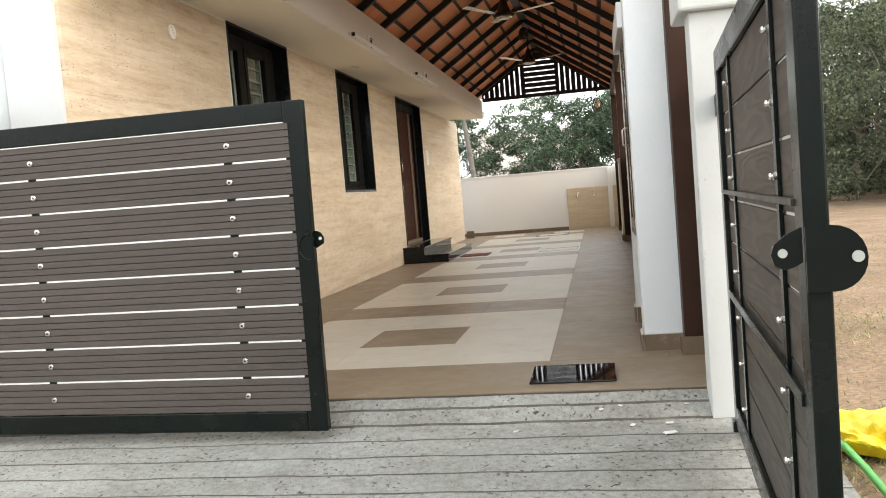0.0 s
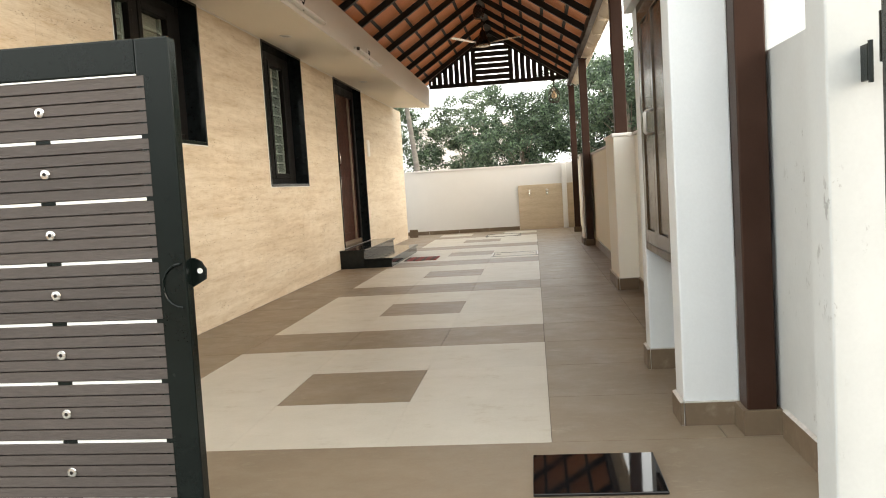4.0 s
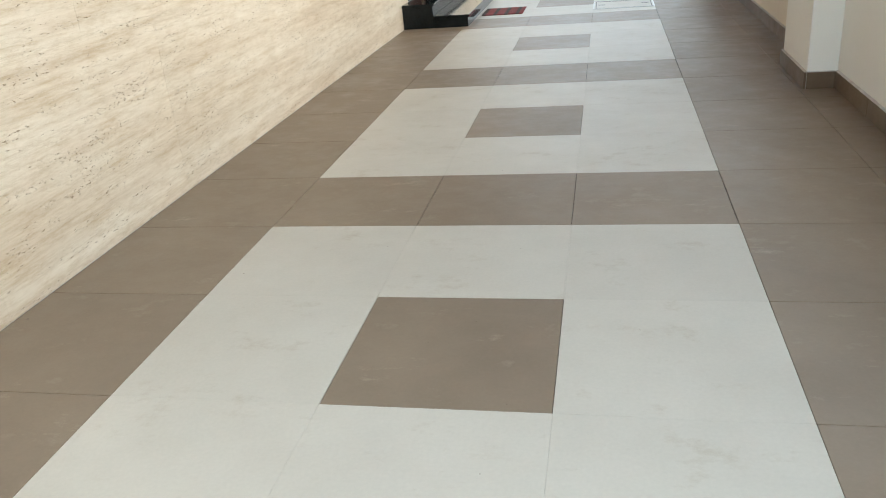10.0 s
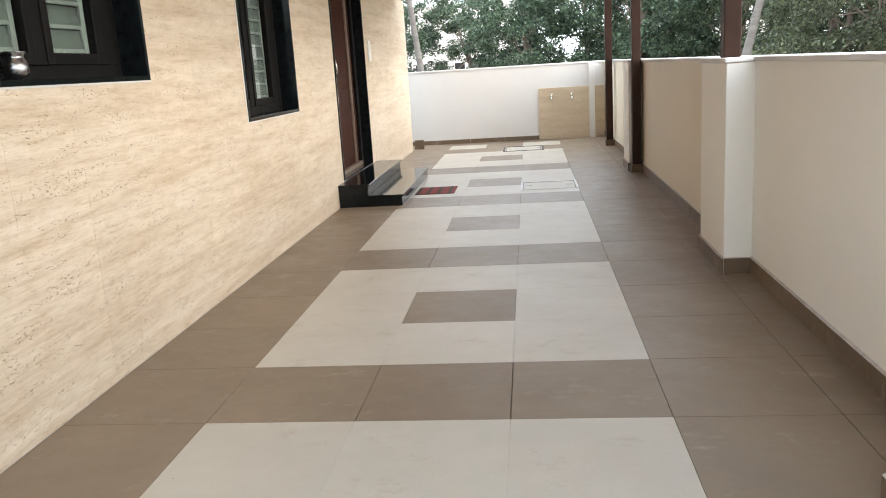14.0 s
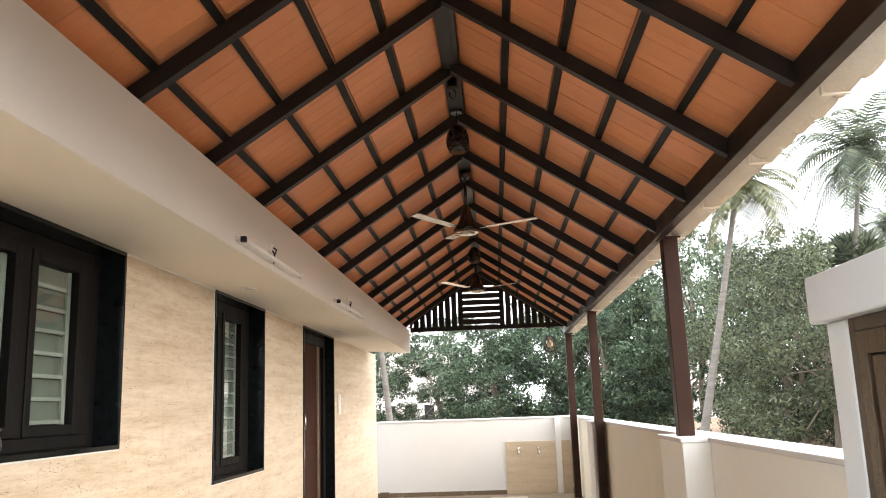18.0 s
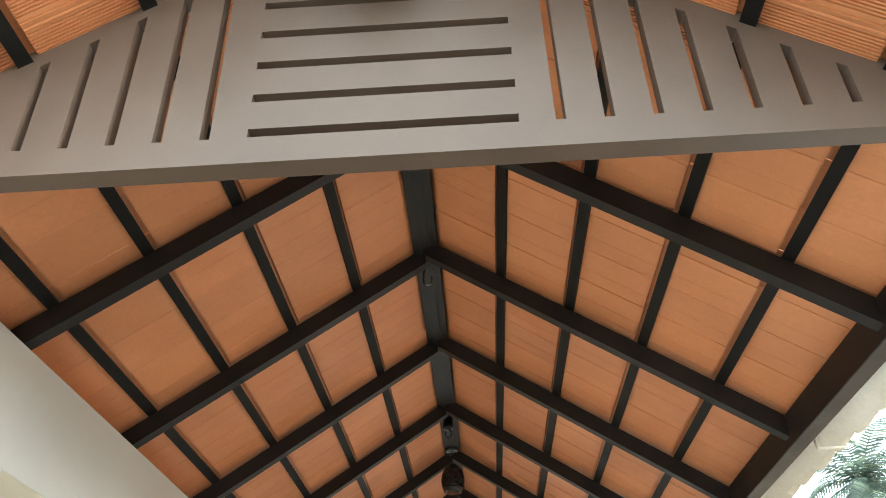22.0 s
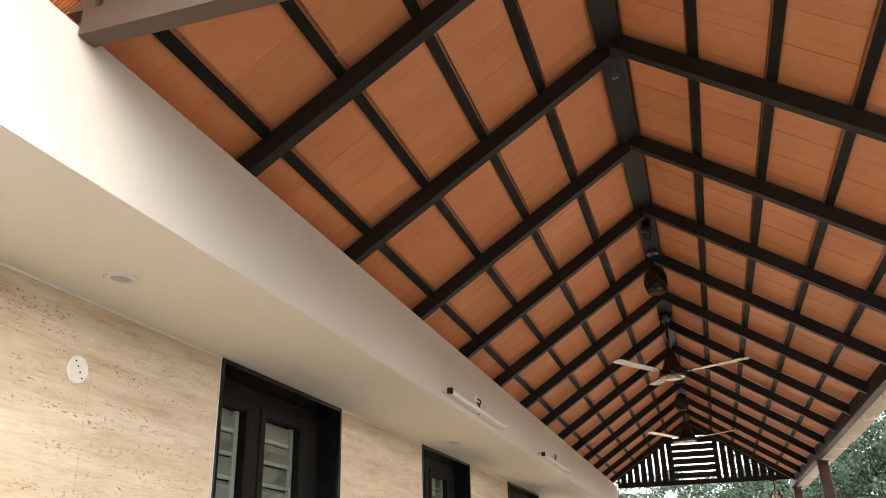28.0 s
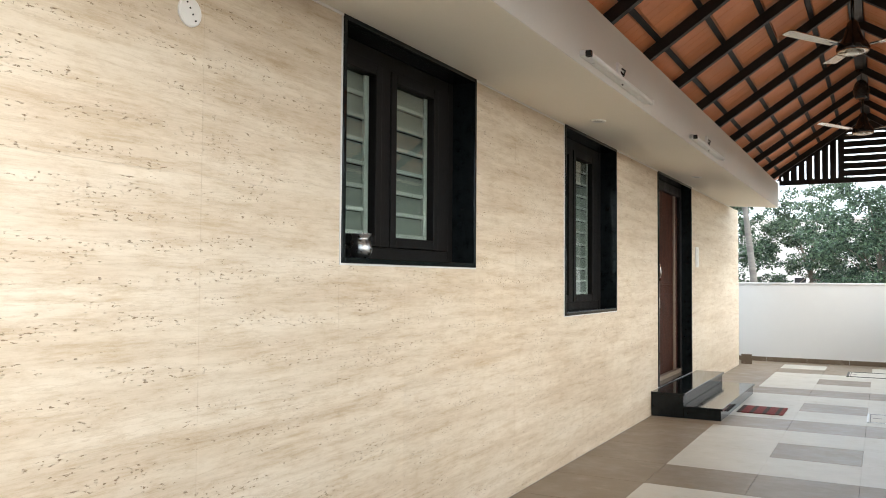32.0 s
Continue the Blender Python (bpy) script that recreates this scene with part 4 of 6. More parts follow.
def roof_tiles():
    length = PITCH / COS
    tile = tile_mesh("tile", length, M_CLAY)
    verge = {s: tile_mesh("verge_tile", length, M_CLAY, (0.008, 0.026), s) for s in (-1, 1)}
    inner = {s: tile_mesh("verge_tile", length, M_CLAY, (0.006, 0.006), s) for s in (-1, 1)}
    bm = bmesh.new()
    wave = [(-0.1 + 0.025 * i, -0.030 * math.sin(math.pi * i / 8)) for i in range(9)]
    prism(bm, wave + [(q, z + 0.014) for q, z in reversed(wave)], 0.0, 0.150 / COS, "x")
    bmesh.ops.recalc_face_normals(bm, faces=bm.faces)
    eave = bpy.data.meshes.new("eave_tile")
    bm.to_mesh(eave)
    bm.free()
    eave.materials.append(M_EAVE)
    far_v, far_f = [], []
    for sgn, first in ((-1, 0.288), (1, 0.304)):
        for r in range(5):
            x = RIDGE_X + sgn * (first + PITCH * (r - 1))
            z = RIDGE_Z - SLOPE * abs(x - RIDGE_X) + LIFT
            for k in range(NROW):
                y = TILE_Y0 + 0.1 + 0.2 * k
                loose = random.random() < 0.12
                dy = random.uniform(0.003, 0.005) if loose else random.uniform(-0.0006, 0.0006)
                dz = random.uniform(0.001, 0.003) if loose else random.uniform(-0.0006, 0.0006)
                m = pose(x, y + (dy if k else 0), z + dz, 0, ANG, 0 if sgn > 0 else 180)
                if k < 29:
                    ob = new("tile", (verge, inner)[k][sgn] if k < 2 else tile)
                    ob.parent = roof
                    ob.matrix_basis = m
                else:
                    base = len(far_v)
                    far_v += [tuple(m @ v.co) for v in tile.vertices]
                    far_f += [tuple(base + i for i in p.vertices) for p in tile.polygons]
    me = bpy.data.meshes.new("far_tiles")
    me.from_pydata(far_v, [], far_f)
    me.materials.append(M_CLAY)
    ob = new("far_tiles", me)
    ob.parent = roof
    ob["kind"] = "stuff"
    # pale row of tiles past the eave beam
    for k in range(NROW):
        y = ROOF_Y0 + 0.1 + 0.2 * k
        x = 3.115
        ob = new("eave_tile", eave)
        ob.parent = roof
        ob.matrix_basis = pose(x, y, under(x) + LIFT + 0.032 + random.uniform(-0.005, 0.005), 0, ANG, 0)


roof_tiles()

# cream eave boards under the outer tile edge, each lapping the next
y = ROOF_Y0
k = 0
while y < ROOF_Y1 - 0.2:
    e = min(RAFTERS[k] if k < len(RAFTERS) else ROOF_Y1 - 0.1, ROOF_Y1 - 0.1)
    d = 0.004 * (k % 2)
    bm = cube(-0.016, 0.088 / COS + 2 * d, y + 0.002, e + 0.012, -0.012 - d, -0.001)
    bmesh.ops.transform(bm, matrix=pose(3.131, 0, under(3.131) + LIFT - d, 0, ANG, 0), verts=bm.verts)
    part("eave_board", bm, M_EAVE, roof, "cream eave board")
    zc = under(3.2) + LIFT
    clip = cube(3.134, 3.235, e - 0.024, e - 0.008, zc - 0.050, zc - 0.042, 0.002)
    box(clip, 3.134, 3.146, e - 0.024, e - 0.008, zc - 0.0415, zc + 0.010, 0.001)
    part("eave_clip", clip, M_EAVE, roof, "cream eave clip")
    y, k = e, k + 1

# rounded ridge cover
bm = bmesh.new()
prism(bm, [(RIDGE_X - 0.16, RIDGE_Z + 0.06), (RIDGE_X - 0.08, RIDGE_Z + 0.17), (RIDGE_X, RIDGE_Z + 0.205), (RIDGE_X + 0.08, RIDGE_Z + 0.17), (RIDGE_X + 0.16, RIDGE_Z + 0.06), (RIDGE_X + 0.15, RIDGE_Z + 0.055), (RIDGE_X, RIDGE_Z + 0.18), (RIDGE_X - 0.15, RIDGE_Z + 0.055)], ROOF_Y0 + 0.02, ROOF_Y1)
part("ridge_cover", bm, M_CLAY, roof)

# mortar bed carrying the verge pieces
for sgn in (-1, 1):
    bed = bmesh.new()
    prism(bed, [(RIDGE_X, RIDGE_Z + 0.092), (RIDGE_X + sgn * 1.42, RIDGE_Z + 0.092 - SLOPE * 1.42), (RIDGE_X + sgn * 1.42, RIDGE_Z + 0.16 - SLOPE * 1.42), (RIDGE_X, RIDGE_Z + 0.16)], ROOF_Y0 - 0.036, ROOF_Y0 + 0.009)
    part("mortar_bed", bed, M_CLAY, roof, "orange mortar bed under the verge")
part("mortar_fillet", cube(RIDGE_X - 0.05, RIDGE_X + 0.05, ROOF_Y0 - 0.02, ROOF_Y0 + 0.011, RIDGE_Z + 0.066, RIDGE_Z + 0.095, 0.006), M_CLAY, roof, "small mortar fillet over the ridge beam")


def verge_piece(sgn, a, b, k):
    """A cement cap along the verge, its lower end lifted over the next one."""
    section = ((-0.030, 0.088), (-0.066, 0.080), (-0.082, 0.086), (-0.088, 0.104), (-0.086, 0.118), (-0.072, 0.130), (-0.02, 0.134), (0.02, 0.134))
    bm = bmesh.new()
    rings = []
    n = 16
    for i in range(n + 1):
        u = i / n
        x = a + (b - a) * u
        ring = []
        for j, (dy, dz) in enumerate(section):
            out = 0.030 * u - 0.006 if 0 < j < 6 else 0.0
            up = 0.020 * u - 0.004 if j > 3 else -0.012 * u
            g = 0.0022 * noise.noise((x * 22 + sgn * 7, j * 1.7, k * 3.1)) + 0.0012 * noise.noise((x * 75, j * 5.1, sgn))
            ring.append(bm.verts.new((RIDGE_X + sgn * x, ROOF_Y0 + dy - out + g, RIDGE_Z + dz + up - SLOPE * x + g)))
        rings.append(ring)
    m = len(section)
    for p, q in zip(rings, rings[1:]):
        for j in range(m):
            bm.faces.new((p[j], p[(j + 1) % m], q[(j + 1) % m], q[j]))
    bm.faces.new(rings[0])
    bm.faces.new(rings[-1])
    part("verge_piece", bm, M_CEMENT, roof, "grey cement verge piece")


for sgn in (-1, 1):
    ends = (0.0, 0.465, 0.772, 1.078, 1.40)
    for k in range(4):
        verge_piece(sgn, ends[k] - (0.014 if k else 0.0), ends[k + 1], k)


# ---- slatted gable screens ----
def gable(name, y, paint):
    """One flush sheet: rails, stiles and boards with cut slots between them."""
    zb = 2.612
    g = empty(name, RIDGE_X, y, zb, "brown slatted gable screen with cut slots", "gable screen", "gable screens")
    rail = 0.093        # bottom rail
    t0, t1 = -0.018, 0.018
    xl, xr = FASCIA_X + 0.01 - RIDGE_X, 3.05 - RIDGE_X

    def slot_top(x):
        return RIDGE_Z - SLOPE * abs(x) + 0.052 - zb

    def add(nm, pts):
        bm = bmesh.new()
        prism(bm, pts, t0, t1)
        part(nm, bm, paint, g)

    part("bottom_rail", cube(xl, xr, t0, 0.034, 0.024, rail), paint, g)
    for s, xe in ((-1, xl), (1, xr)):
        lo = max(rail, slot_top(xe))
        kink = s * (RIDGE_Z + 0.052 - zb - rail) / SLOPE
        pts = [(0, slot_top(0)), (0, slot_top(0) + 0.075), (xe, slot_top(xe) + 0.075), (xe, lo)]
        if slot_top(xe) < rail:
            pts.append((kink, rail))
        add("raking_rail", pts)
    c0, c1 = -0.268, 0.297
    # horizontal boards of the middle field
    pitch, slot = 0.0995, 0.0225
    for k in range(6):
        a, b = rail + pitch * k + slot, rail + pitch * (k + 1)
        if slot_top(c1) >= b:
            add("slat", [(c0, a), (c1, a), (c1, b), (c0, b)])
        else:
            hb = (slot_top(0) - b) / SLOPE
            add("slat", [(c0, a), (c1, a), (c1, slot_top(c1)), (hb, b), (-hb, b), (c0, slot_top(c0))])
    z = rail + pitch * 6 + slot
    half = (slot_top(0) - z) / SLOPE
    add("slat", [(-half, z), (half, z), (0, slot_top(0))])
    # stiles either side of the middle field
    for a, b in ((1.428 - RIDGE_X, c0), (c1, 2.147 - RIDGE_X)):
        add("stile", [(a, rail), (b, rail), (b, slot_top(b)), (a, slot_top(a))])
    # upright boards with narrow slots between them
    w, sl = 0.0785, 0.0215
    for s, start in ((-1, 1.428 - RIDGE_X), (1, 2.147 - RIDGE_X)):
        x = start + s * sl
        while slot_top(x) > rail + 0.01:
            a, b = x, x + s * w
            if slot_top(b) > rail + 0.002:
                add("slat", [(a, rail), (b, rail), (b, slot_top(b)), (a, slot_top(a))])
            else:
                add("slat", [(a, rail), (s * (slot_top(0) - rail) / SLOPE, rail), (a, slot_top(a))])
            x += s * (w + sl)
    return g


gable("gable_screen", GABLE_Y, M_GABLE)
# same screen in a near-black tone, its backlit shade put into the colour
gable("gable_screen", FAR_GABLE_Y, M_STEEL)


# ---- lamps and fans ----
def lattice_lamp(name, x, y, z_top, rod, label, r=0.075, h=0.19):
    """A pierced metal egg open below, with its plate and rod."""
    e = empty(name, x, y, z_top, label, "lamp", "lattice lamps")
    bm = bmesh.new()
    lathe(bm, [(0.015, 0.0), (0.042, -0.002), (0.042, -0.014), (0.015, -0.02)], 20)
    part("ceiling_plate", bm, M_FANBODY, e, smooth=False)
    bm = bmesh.new()
    tube(bm, [(0, 0, -0.02), (0, 0, -rod)], 0.007, 8)
    part("rod", bm, M_FANBODY, e)
    zc = -rod
    # shell made of crossing curved straps
    shell = bmesh.new()
    nstrap = 10
    for sgn in (-1, 1):
        for k in range(nstrap):
            pts = []
            for i in range(15):
                u = i / 14
                a = 0.25 + u * 2.1
                rr = max(0.012, r * math.sin(a))
                th = 2 * math.pi * k / nstrap + sgn * u * 1.5
                pts.append((rr * math.cos(th), rr * math.sin(th), zc - h * 0.55 * (1 - math.cos(a))))
            tube(shell, pts, 0.0042, 5)
    shade = part("lattice_shade", shell, M_DARKBRONZE, e, "bronze open wire shade")
    bm = bmesh.new()
    lathe(bm, [(0.012, zc), (0.03, zc - 0.01), (0.03, zc - 0.05), (0.015, zc - 0.055)], 14)
    holder = part("holder", bm, M_PLASTIC, e, smooth=True)
    bm = bmesh.new()
    lathe(bm, [(0.014, zc - 0.055), (0.044, zc - 0.085), (0.056, zc - 0.125), (0.046, zc - 0.165), (0.012, zc - 0.185)], 16)
    part("bulb", bm, M_AMBER, holder, "pale amber glass globe", smooth=True)
    rim = bmesh.new()
    rr = r * math.sin(2.35)
    tube(rim, [(rr * math.cos(a), rr * math.sin(a), zc - h * 0.55 * (1 - math.cos(2.35))) for a in np.linspace(0, 2 * math.pi, 21)], 0.006, 6)
    part("rim", rim, M_DARKBRONZE, shade)
    return e


def egg_lamp(x, y, z_top, rod, label, metal, r=0.078, h=0.20):
    """A closed metal egg open below, of diamond plates with narrow cuts, lined with copper."""
    e = empty("pendant_lamp", x, y, z_top, label, "lamp", "egg lamps")
    bm = bmesh.new()
    lathe(bm, [(0.012, 0.0), (0.046, -0.001), (0.046, -0.016), (0.042, -0.020), (0.012, -0.021)], 24)
    plate = part("ceiling_plate", bm, M_FANBODY, e)
    for s in (-1, 1):
        bm = bmesh.new()
        lathe(bm, [(0.001, -0.0212), (0.0045, -0.0212), (0.004, -0.0235), (0.001, -0.024)], 8, Matrix.Translation((s * 0.03, 0, 0)))
        part("screw", bm, M_CHROME, plate)
    bm = bmesh.new()
    tube(bm, [(0, 0, -0.02), (0, 0, -rod)], 0.004, 8)
    part("cord", bm, M_FANBODY, e)

    def skin(u, th, off=0.0):
        a = 0.16 + u * 2.25
        rr = (r + off) * math.sin(a) * (0.93 + 0.07 * u)
        return Vector((rr * math.cos(th), rr * math.sin(th), -rod - h * 0.56 * (1 - math.cos(a))))

    n, rows_ = 10, 9
    bm = bmesh.new()
    for j in range(rows_):
        for i in range(n):
            uc = 0.06 + 0.085 * (j + 0.5)
            tc = 2 * math.pi * (i + 0.5 * (j % 2)) / n
            du, dt = 0.085 * 0.80, math.pi / n * 0.80
            outer = [bm.verts.new(skin(max(0.0, uc + a * du), tc + b * dt)) for a, b in ((-1, 0), (0, 1), (1, 0), (0, -1))]
            inner = [bm.verts.new(skin(max(0.0, uc + a * du), tc + b * dt, -0.003)) for a, b in ((-1, 0), (0, 1), (1, 0), (0, -1))]
            mid = bm.verts.new(skin(uc, tc, 0.0005))
            for q in range(4):
                bm.faces.new((outer[q], outer[(q + 1) % 4], mid))
                bm.faces.new((outer[q], inner[q], inner[(q + 1) % 4], outer[(q + 1) % 4]))
    shade = part("diamond_lattice", bm, metal, e, "metal diamond plates")
    bm = bmesh.new()
    us = [0.845, 0.88, 0.92, 0.96, 1.0]
    prof = [(skin(u, 0).x, skin(u, 0).z) for u in us] + [(skin(u, 0, -0.004).x, skin(u, 0).z) for u in reversed(us)]
    rings = [[bm.verts.new((q * math.cos(2 * math.pi * k / 28), q * math.sin(2 * math.pi * k / 28), z)) for k in range(28)] for q, z in prof]
    for a, b in zip(rings, rings[1:] + rings[:1]):
        for k in range(28):
            bm.faces.new((a[k], a[(k + 1) % 28], b[(k + 1) % 28], b[k]))
    part("lower_band", bm, metal, e, smooth=True)
    bm = bmesh.new()
    us = [0.0, 0.12, 0.25, 0.4, 0.55, 0.7, 0.85, 0.99]
    # a dark shell is added behind the plates to shade the cuts by colour
    for nm, off, mat_ in (("cut_shade_shell", -0.0036, M_STEEL), ("lining", -0.006, M_COPPER)):
        if nm == "lining":
            bm = bmesh.new()
        rings = [[bm.verts.new(skin(u, 2 * math.pi * k / 28, off)) for k in range(28)] for u in us]
        for a, b in zip(rings, rings[1:]):
            for k in range(28):
                bm.faces.new((a[k], a[(k + 1) % 28], b[(k + 1) % 28], b[k]))
        if nm == "cut_shade_shell":
            part(nm, bm, mat_, shade, "added dark shell that makes the cuts look shaded", smooth=True)
    part("lining", bm, M_COPPER, shade, "copper-coloured lining", smooth=True)
    bm = bmesh.new()
    lathe(bm, [(0.010, -rod - 0.012), (0.02, -rod - 0.016), (0.021, -rod - 0.07), (0.014, -rod - 0.075)], 14)
    holder = part("holder", bm, M_PLASTIC, e, "white lamp holder", smooth=True)
    bm = bmesh.new()
    lathe(bm, [(0.012, -rod - 0.075), (0.026, -rod - 0.095), (0.03, -rod - 0.115), (0.022, -rod - 0.138), (0.005, -rod - 0.146)], 16)
    part("bulb", bm, M_BULB, holder, "clear warm glass bulb", smooth=True)
    return e


UNDER_RIDGE = RIDGE_Z + 0.035
egg_lamp(RIDGE_X, -0.12, UNDER_RIDGE, 0.166, "dark pewter egg-shaped pendant lamp at the gable front", M_PEWTER, 0.080, 0.188)
egg_lamp(RIDGE_X, 4.0, UNDER_RIDGE, 0.10, "dark egg-shaped pendant lamp under the ridge", M_FANBODY)
egg_lamp(RIDGE_X, 8.3, UNDER_RIDGE, 0.10, "dark egg-shaped pendant lamp under the ridge", M_FANBODY)
lattice_lamp("pendant_lamp", 2.82, FAR_GABLE_Y, 2.636, 0.13, "brown lattice pendant lamp below the far gable", 0.095, 0.27)


def ceiling_fan(y, turn, drop):
    f = empty("ceiling_fan", RIDGE_X, y, UNDER_RIDGE, "black ceiling fan with pale blades, at rest", "ceiling fan", "ceiling fans", turn)
    bm = bmesh.new()
    lathe(bm, [(0.02, 0.0), (0.055, -0.005), (0.05, -0.05), (0.02, -0.07)], 18)
    part("canopy", bm, M_FANBODY, f, smooth=True)
    bm = bmesh.new()
    tube(bm, [(0, 0, -0.05), (0, 0, -drop + 0.19)], 0.012, 10)
    part("downrod", bm, M_FANBODY, f, smooth=True)
    bm = bmesh.new()
    lathe(bm, [(0.018, -drop + 0.20), (0.036, -drop + 0.18), (0.050, -drop + 0.12), (0.072, -drop + 0.06), (0.100, -drop + 0.02), (0.112, -drop - 0.005), (0.104, -drop - 0.03), (0.06, -drop - 0.042)], 24)
    part("motor", bm, M_FANBODY, f, smooth=True)
    bm = bmesh.new()
    lathe(bm, [(0.106, -drop - 0.024), (0.104, -drop - 0.036), (0.05, -drop - 0.048), (0.01, -drop - 0.050)], 24)
    part("bottom_cap", bm, M_BLADE, f, "pale cap below the motor", smooth=True)
    for k in range(3):
        m = pose(0, 0, -drop + 0.0, 0, -4.5, 0)
        m = pose(0, 0, 0, 0, 0, 120 * k) @ m
        bm = cube(0.11, 0.22, -0.018, 0.018, -0.004, 0.004, 0.002)
        bmesh.ops.transform(bm, matrix=m, verts=bm.verts)
        arm = part("blade_arm", bm, M_FANBODY, f)
        bm = bmesh.new()
        outline = [(0.17, -0.038), (0.56, -0.050), (0.595, -0.044), (0.60, 0.040), (0.57, 0.048), (0.17, 0.038)]
        lo = [bm.verts.new((a, b, -0.004 + 0.05 * b)) for a, b in outline]
        hi = [bm.verts.new((a, b, 0.001 + 0.05 * b)) for a, b in outline]
        bm.faces.new(lo)
        bm.faces.new(list(reversed(hi)))
        for i in range(6):
            bm.faces.new((lo[i], lo[(i + 1) % 6], hi[(i + 1) % 6], hi[i]))
        bmesh.ops.transform(bm, matrix=m, verts=bm.verts)
        part("blade", bm, M_BLADE, arm)
    return f


ceiling_fan(5.46, -12, 0.505)
ceiling_fan(9.03, -14, 0.505)


def ridge_hook(y, label, cup):
    e = empty("fan_hook", RIDGE_X, y, UNDER_RIDGE, label, "hook", "ridge hooks")
    if cup:
        bm = bmesh.new()
        lathe(bm, [(0.015, 0), (0.03, -0.004), (0.03, -0.05), (0.035, -0.055), (0.035, -0.07), (0.012, -0.075)], 16)
        part("cup", bm, M_STEEL, e, smooth=True)
        loop = [(0.0, 0.0, -0.07), (0.018, 0, -0.085), (0.018, 0, -0.115), (0, 0, -0.13), (-0.018, 0, -0.115), (-0.016, 0, -0.09)]
        part("loop", tube(bmesh.new(), loop, 0.005, 6), M_STEEL, e, smooth=True)
    else:
        turn = [(-0.017 * math.cos(q), 0.0, -0.078 - 0.017 * math.sin(q)) for q in np.linspace(0, math.pi, 9)]
        part("loop", tube(bmesh.new(), [(-0.010, 0, 0.0), (-0.017, 0, -0.04)] + turn + [(0.016, 0, -0.055)], 0.0042, 8), M_POT, e, "bent bare steel rod", smooth=True)
        part("plate", cube(-0.016, 0.010, -0.012, 0.012, -0.003, 0.0, 0.001), M_STEEL, e)


ridge_hook(1.72, "bent bare steel hook under the ridge beam", False)
ridge_hook(3.45, "steel ceiling hook with a black cup under the ridge", True)


# tube lights on the fascia
def tube_light(y0, y1):
    e = empty("tube_light", FASCIA_X, (y0 + y1) / 2, 2.362, "white tube light batten on the fascia", "tube light", "fascia lights")
    h = (y1 - y0) / 2
    part("batten", cube(0.0, 0.036, -h, h, -0.006, 0.022, 0.004), M_PLASTIC, e, "white batten")
    for s in (-1, 1):
        part("end_cap", cube(0.034, 0.062, s * h - 0.014, s * h + 0.014, -0.015, 0.015, 0.003), M_FANBODY if s < 0 else M_PLASTIC, e)
    bm = bmesh.new()
    tube(bm, [(0.05, -h + 0.02, 0), (0.05, h - 0.02, 0)], 0.012, 10)
    part("tube", bm, M_PLASTIC, e, "white glass tube, unlit", smooth=True)
    b = empty("junction_plate", FASCIA_X, (y0 + y1) / 2 + 0.04, 2.435, "small white junction with loose wires above the light", "junction box", "fascia junctions")
    part("plate", cube(0.0, 0.018, -0.04, 0.04, -0.025, 0.035, 0.003), M_PLASTIC, b)
    bm = bmesh.new()
    tube(bm, [(0.012, 0.0, 0.0), (0.03, 0.01, -0.03), (0.02, 0.005, -0.07), (0.03, 0, -0.085)], 0.005, 6)
    tube(bm, [(0.018, 0.015, 0.012), (0.035, 0.03, 0.0), (0.022, 0.045, -0.02)], 0.005, 6)
    part("wire", bm, M_FANBODY, b, "dark loose wires")


tube_light(2.77, 3.97)
tube_light(5.29, 6.51)


def downlight(y):
    e = empty("downlight", 0.28, y, LINTEL - 0.0205, "round white recessed downlight in the soffit", "downlight", "soffit downlights")
    m = pose(0, 0, 0, 0, 4.2, 0)
    bm = bmesh.new()
    lathe(bm, [(0.052, 0.004), (0.055, -0.004), (0.046, -0.009), (0.042, -0.006)], 24, m)
    part("ring", bm, M_PLASTIC, e, smooth=True)
    bm = bmesh.new()
    lathe(bm, [(0.042, -0.004), (0.03, -0.0065), (0.005, -0.007)], 20, m)
    part("lens", bm, M_BATTEN, e, "grey frosted lens", smooth=True)


for y in (0.74, 4.27, 7.55):
    downlight(y)

# round wall plate with sockets
e = empty("wall_plate", 0.0, 0.918, 2.121, "round white plastic wall plate on the stone", "wall plate")
bm = bmesh.new()
lathe(bm, [(0.048, 0.0), (0.048, 0.006), (0.043, 0.010), (0.006, 0.011)], 28, pose(0, 0, 0, 0, 90, 0))
part("disc", bm, M_PLASTIC, e, smooth=False)
for a, b in ((-0.018, 0.026), (-0.006, 0.010), (0.006, -0.008), (0.018, -0.026)):
    bm = bmesh.new()
    lathe(bm, [(0.001, 0.0), (0.003, 0.0), (0.003, 0.003), (0.001, 0.003)], 8, pose(0.010, a, b, 0, 90, 0))
    part("socket_hole", bm, M_FANBODY, e)

# switch plate beside the door
e = empty("switch_plate", 0.0, 8.92, 1.44, "tall white switch plate beside the door", "switch")
part("plate", cube(0.0, 0.02, -0.07, 0.07, 0.0, 0.24, 0.006), M_PLASTIC, e)
for k in range(3):
    part("rocker", cube(0.02, 0.026, -0.04, 0.04, 0.025 + 0.07 * k, 0.075 + 0.07 * k, 0.002), M_PLASTIC, e)

# steel pot on the first window's sill
e = empty("steel_pot", -0.050, 1.972, HOLES[0][2] + 0.024, "small shiny round steel water pot on the window sill", "pot")
bm = bmesh.new()
lathe(bm, [(0.024, 0.0), (0.038, 0.004), (0.049, 0.028), (0.050, 0.048), (0.043, 0.074), (0.037, 0.082), (0.037, 0.092), (0.046, 0.104), (0.047, 0.108), (0.041, 0.107), (0.032, 0.092)], 24)
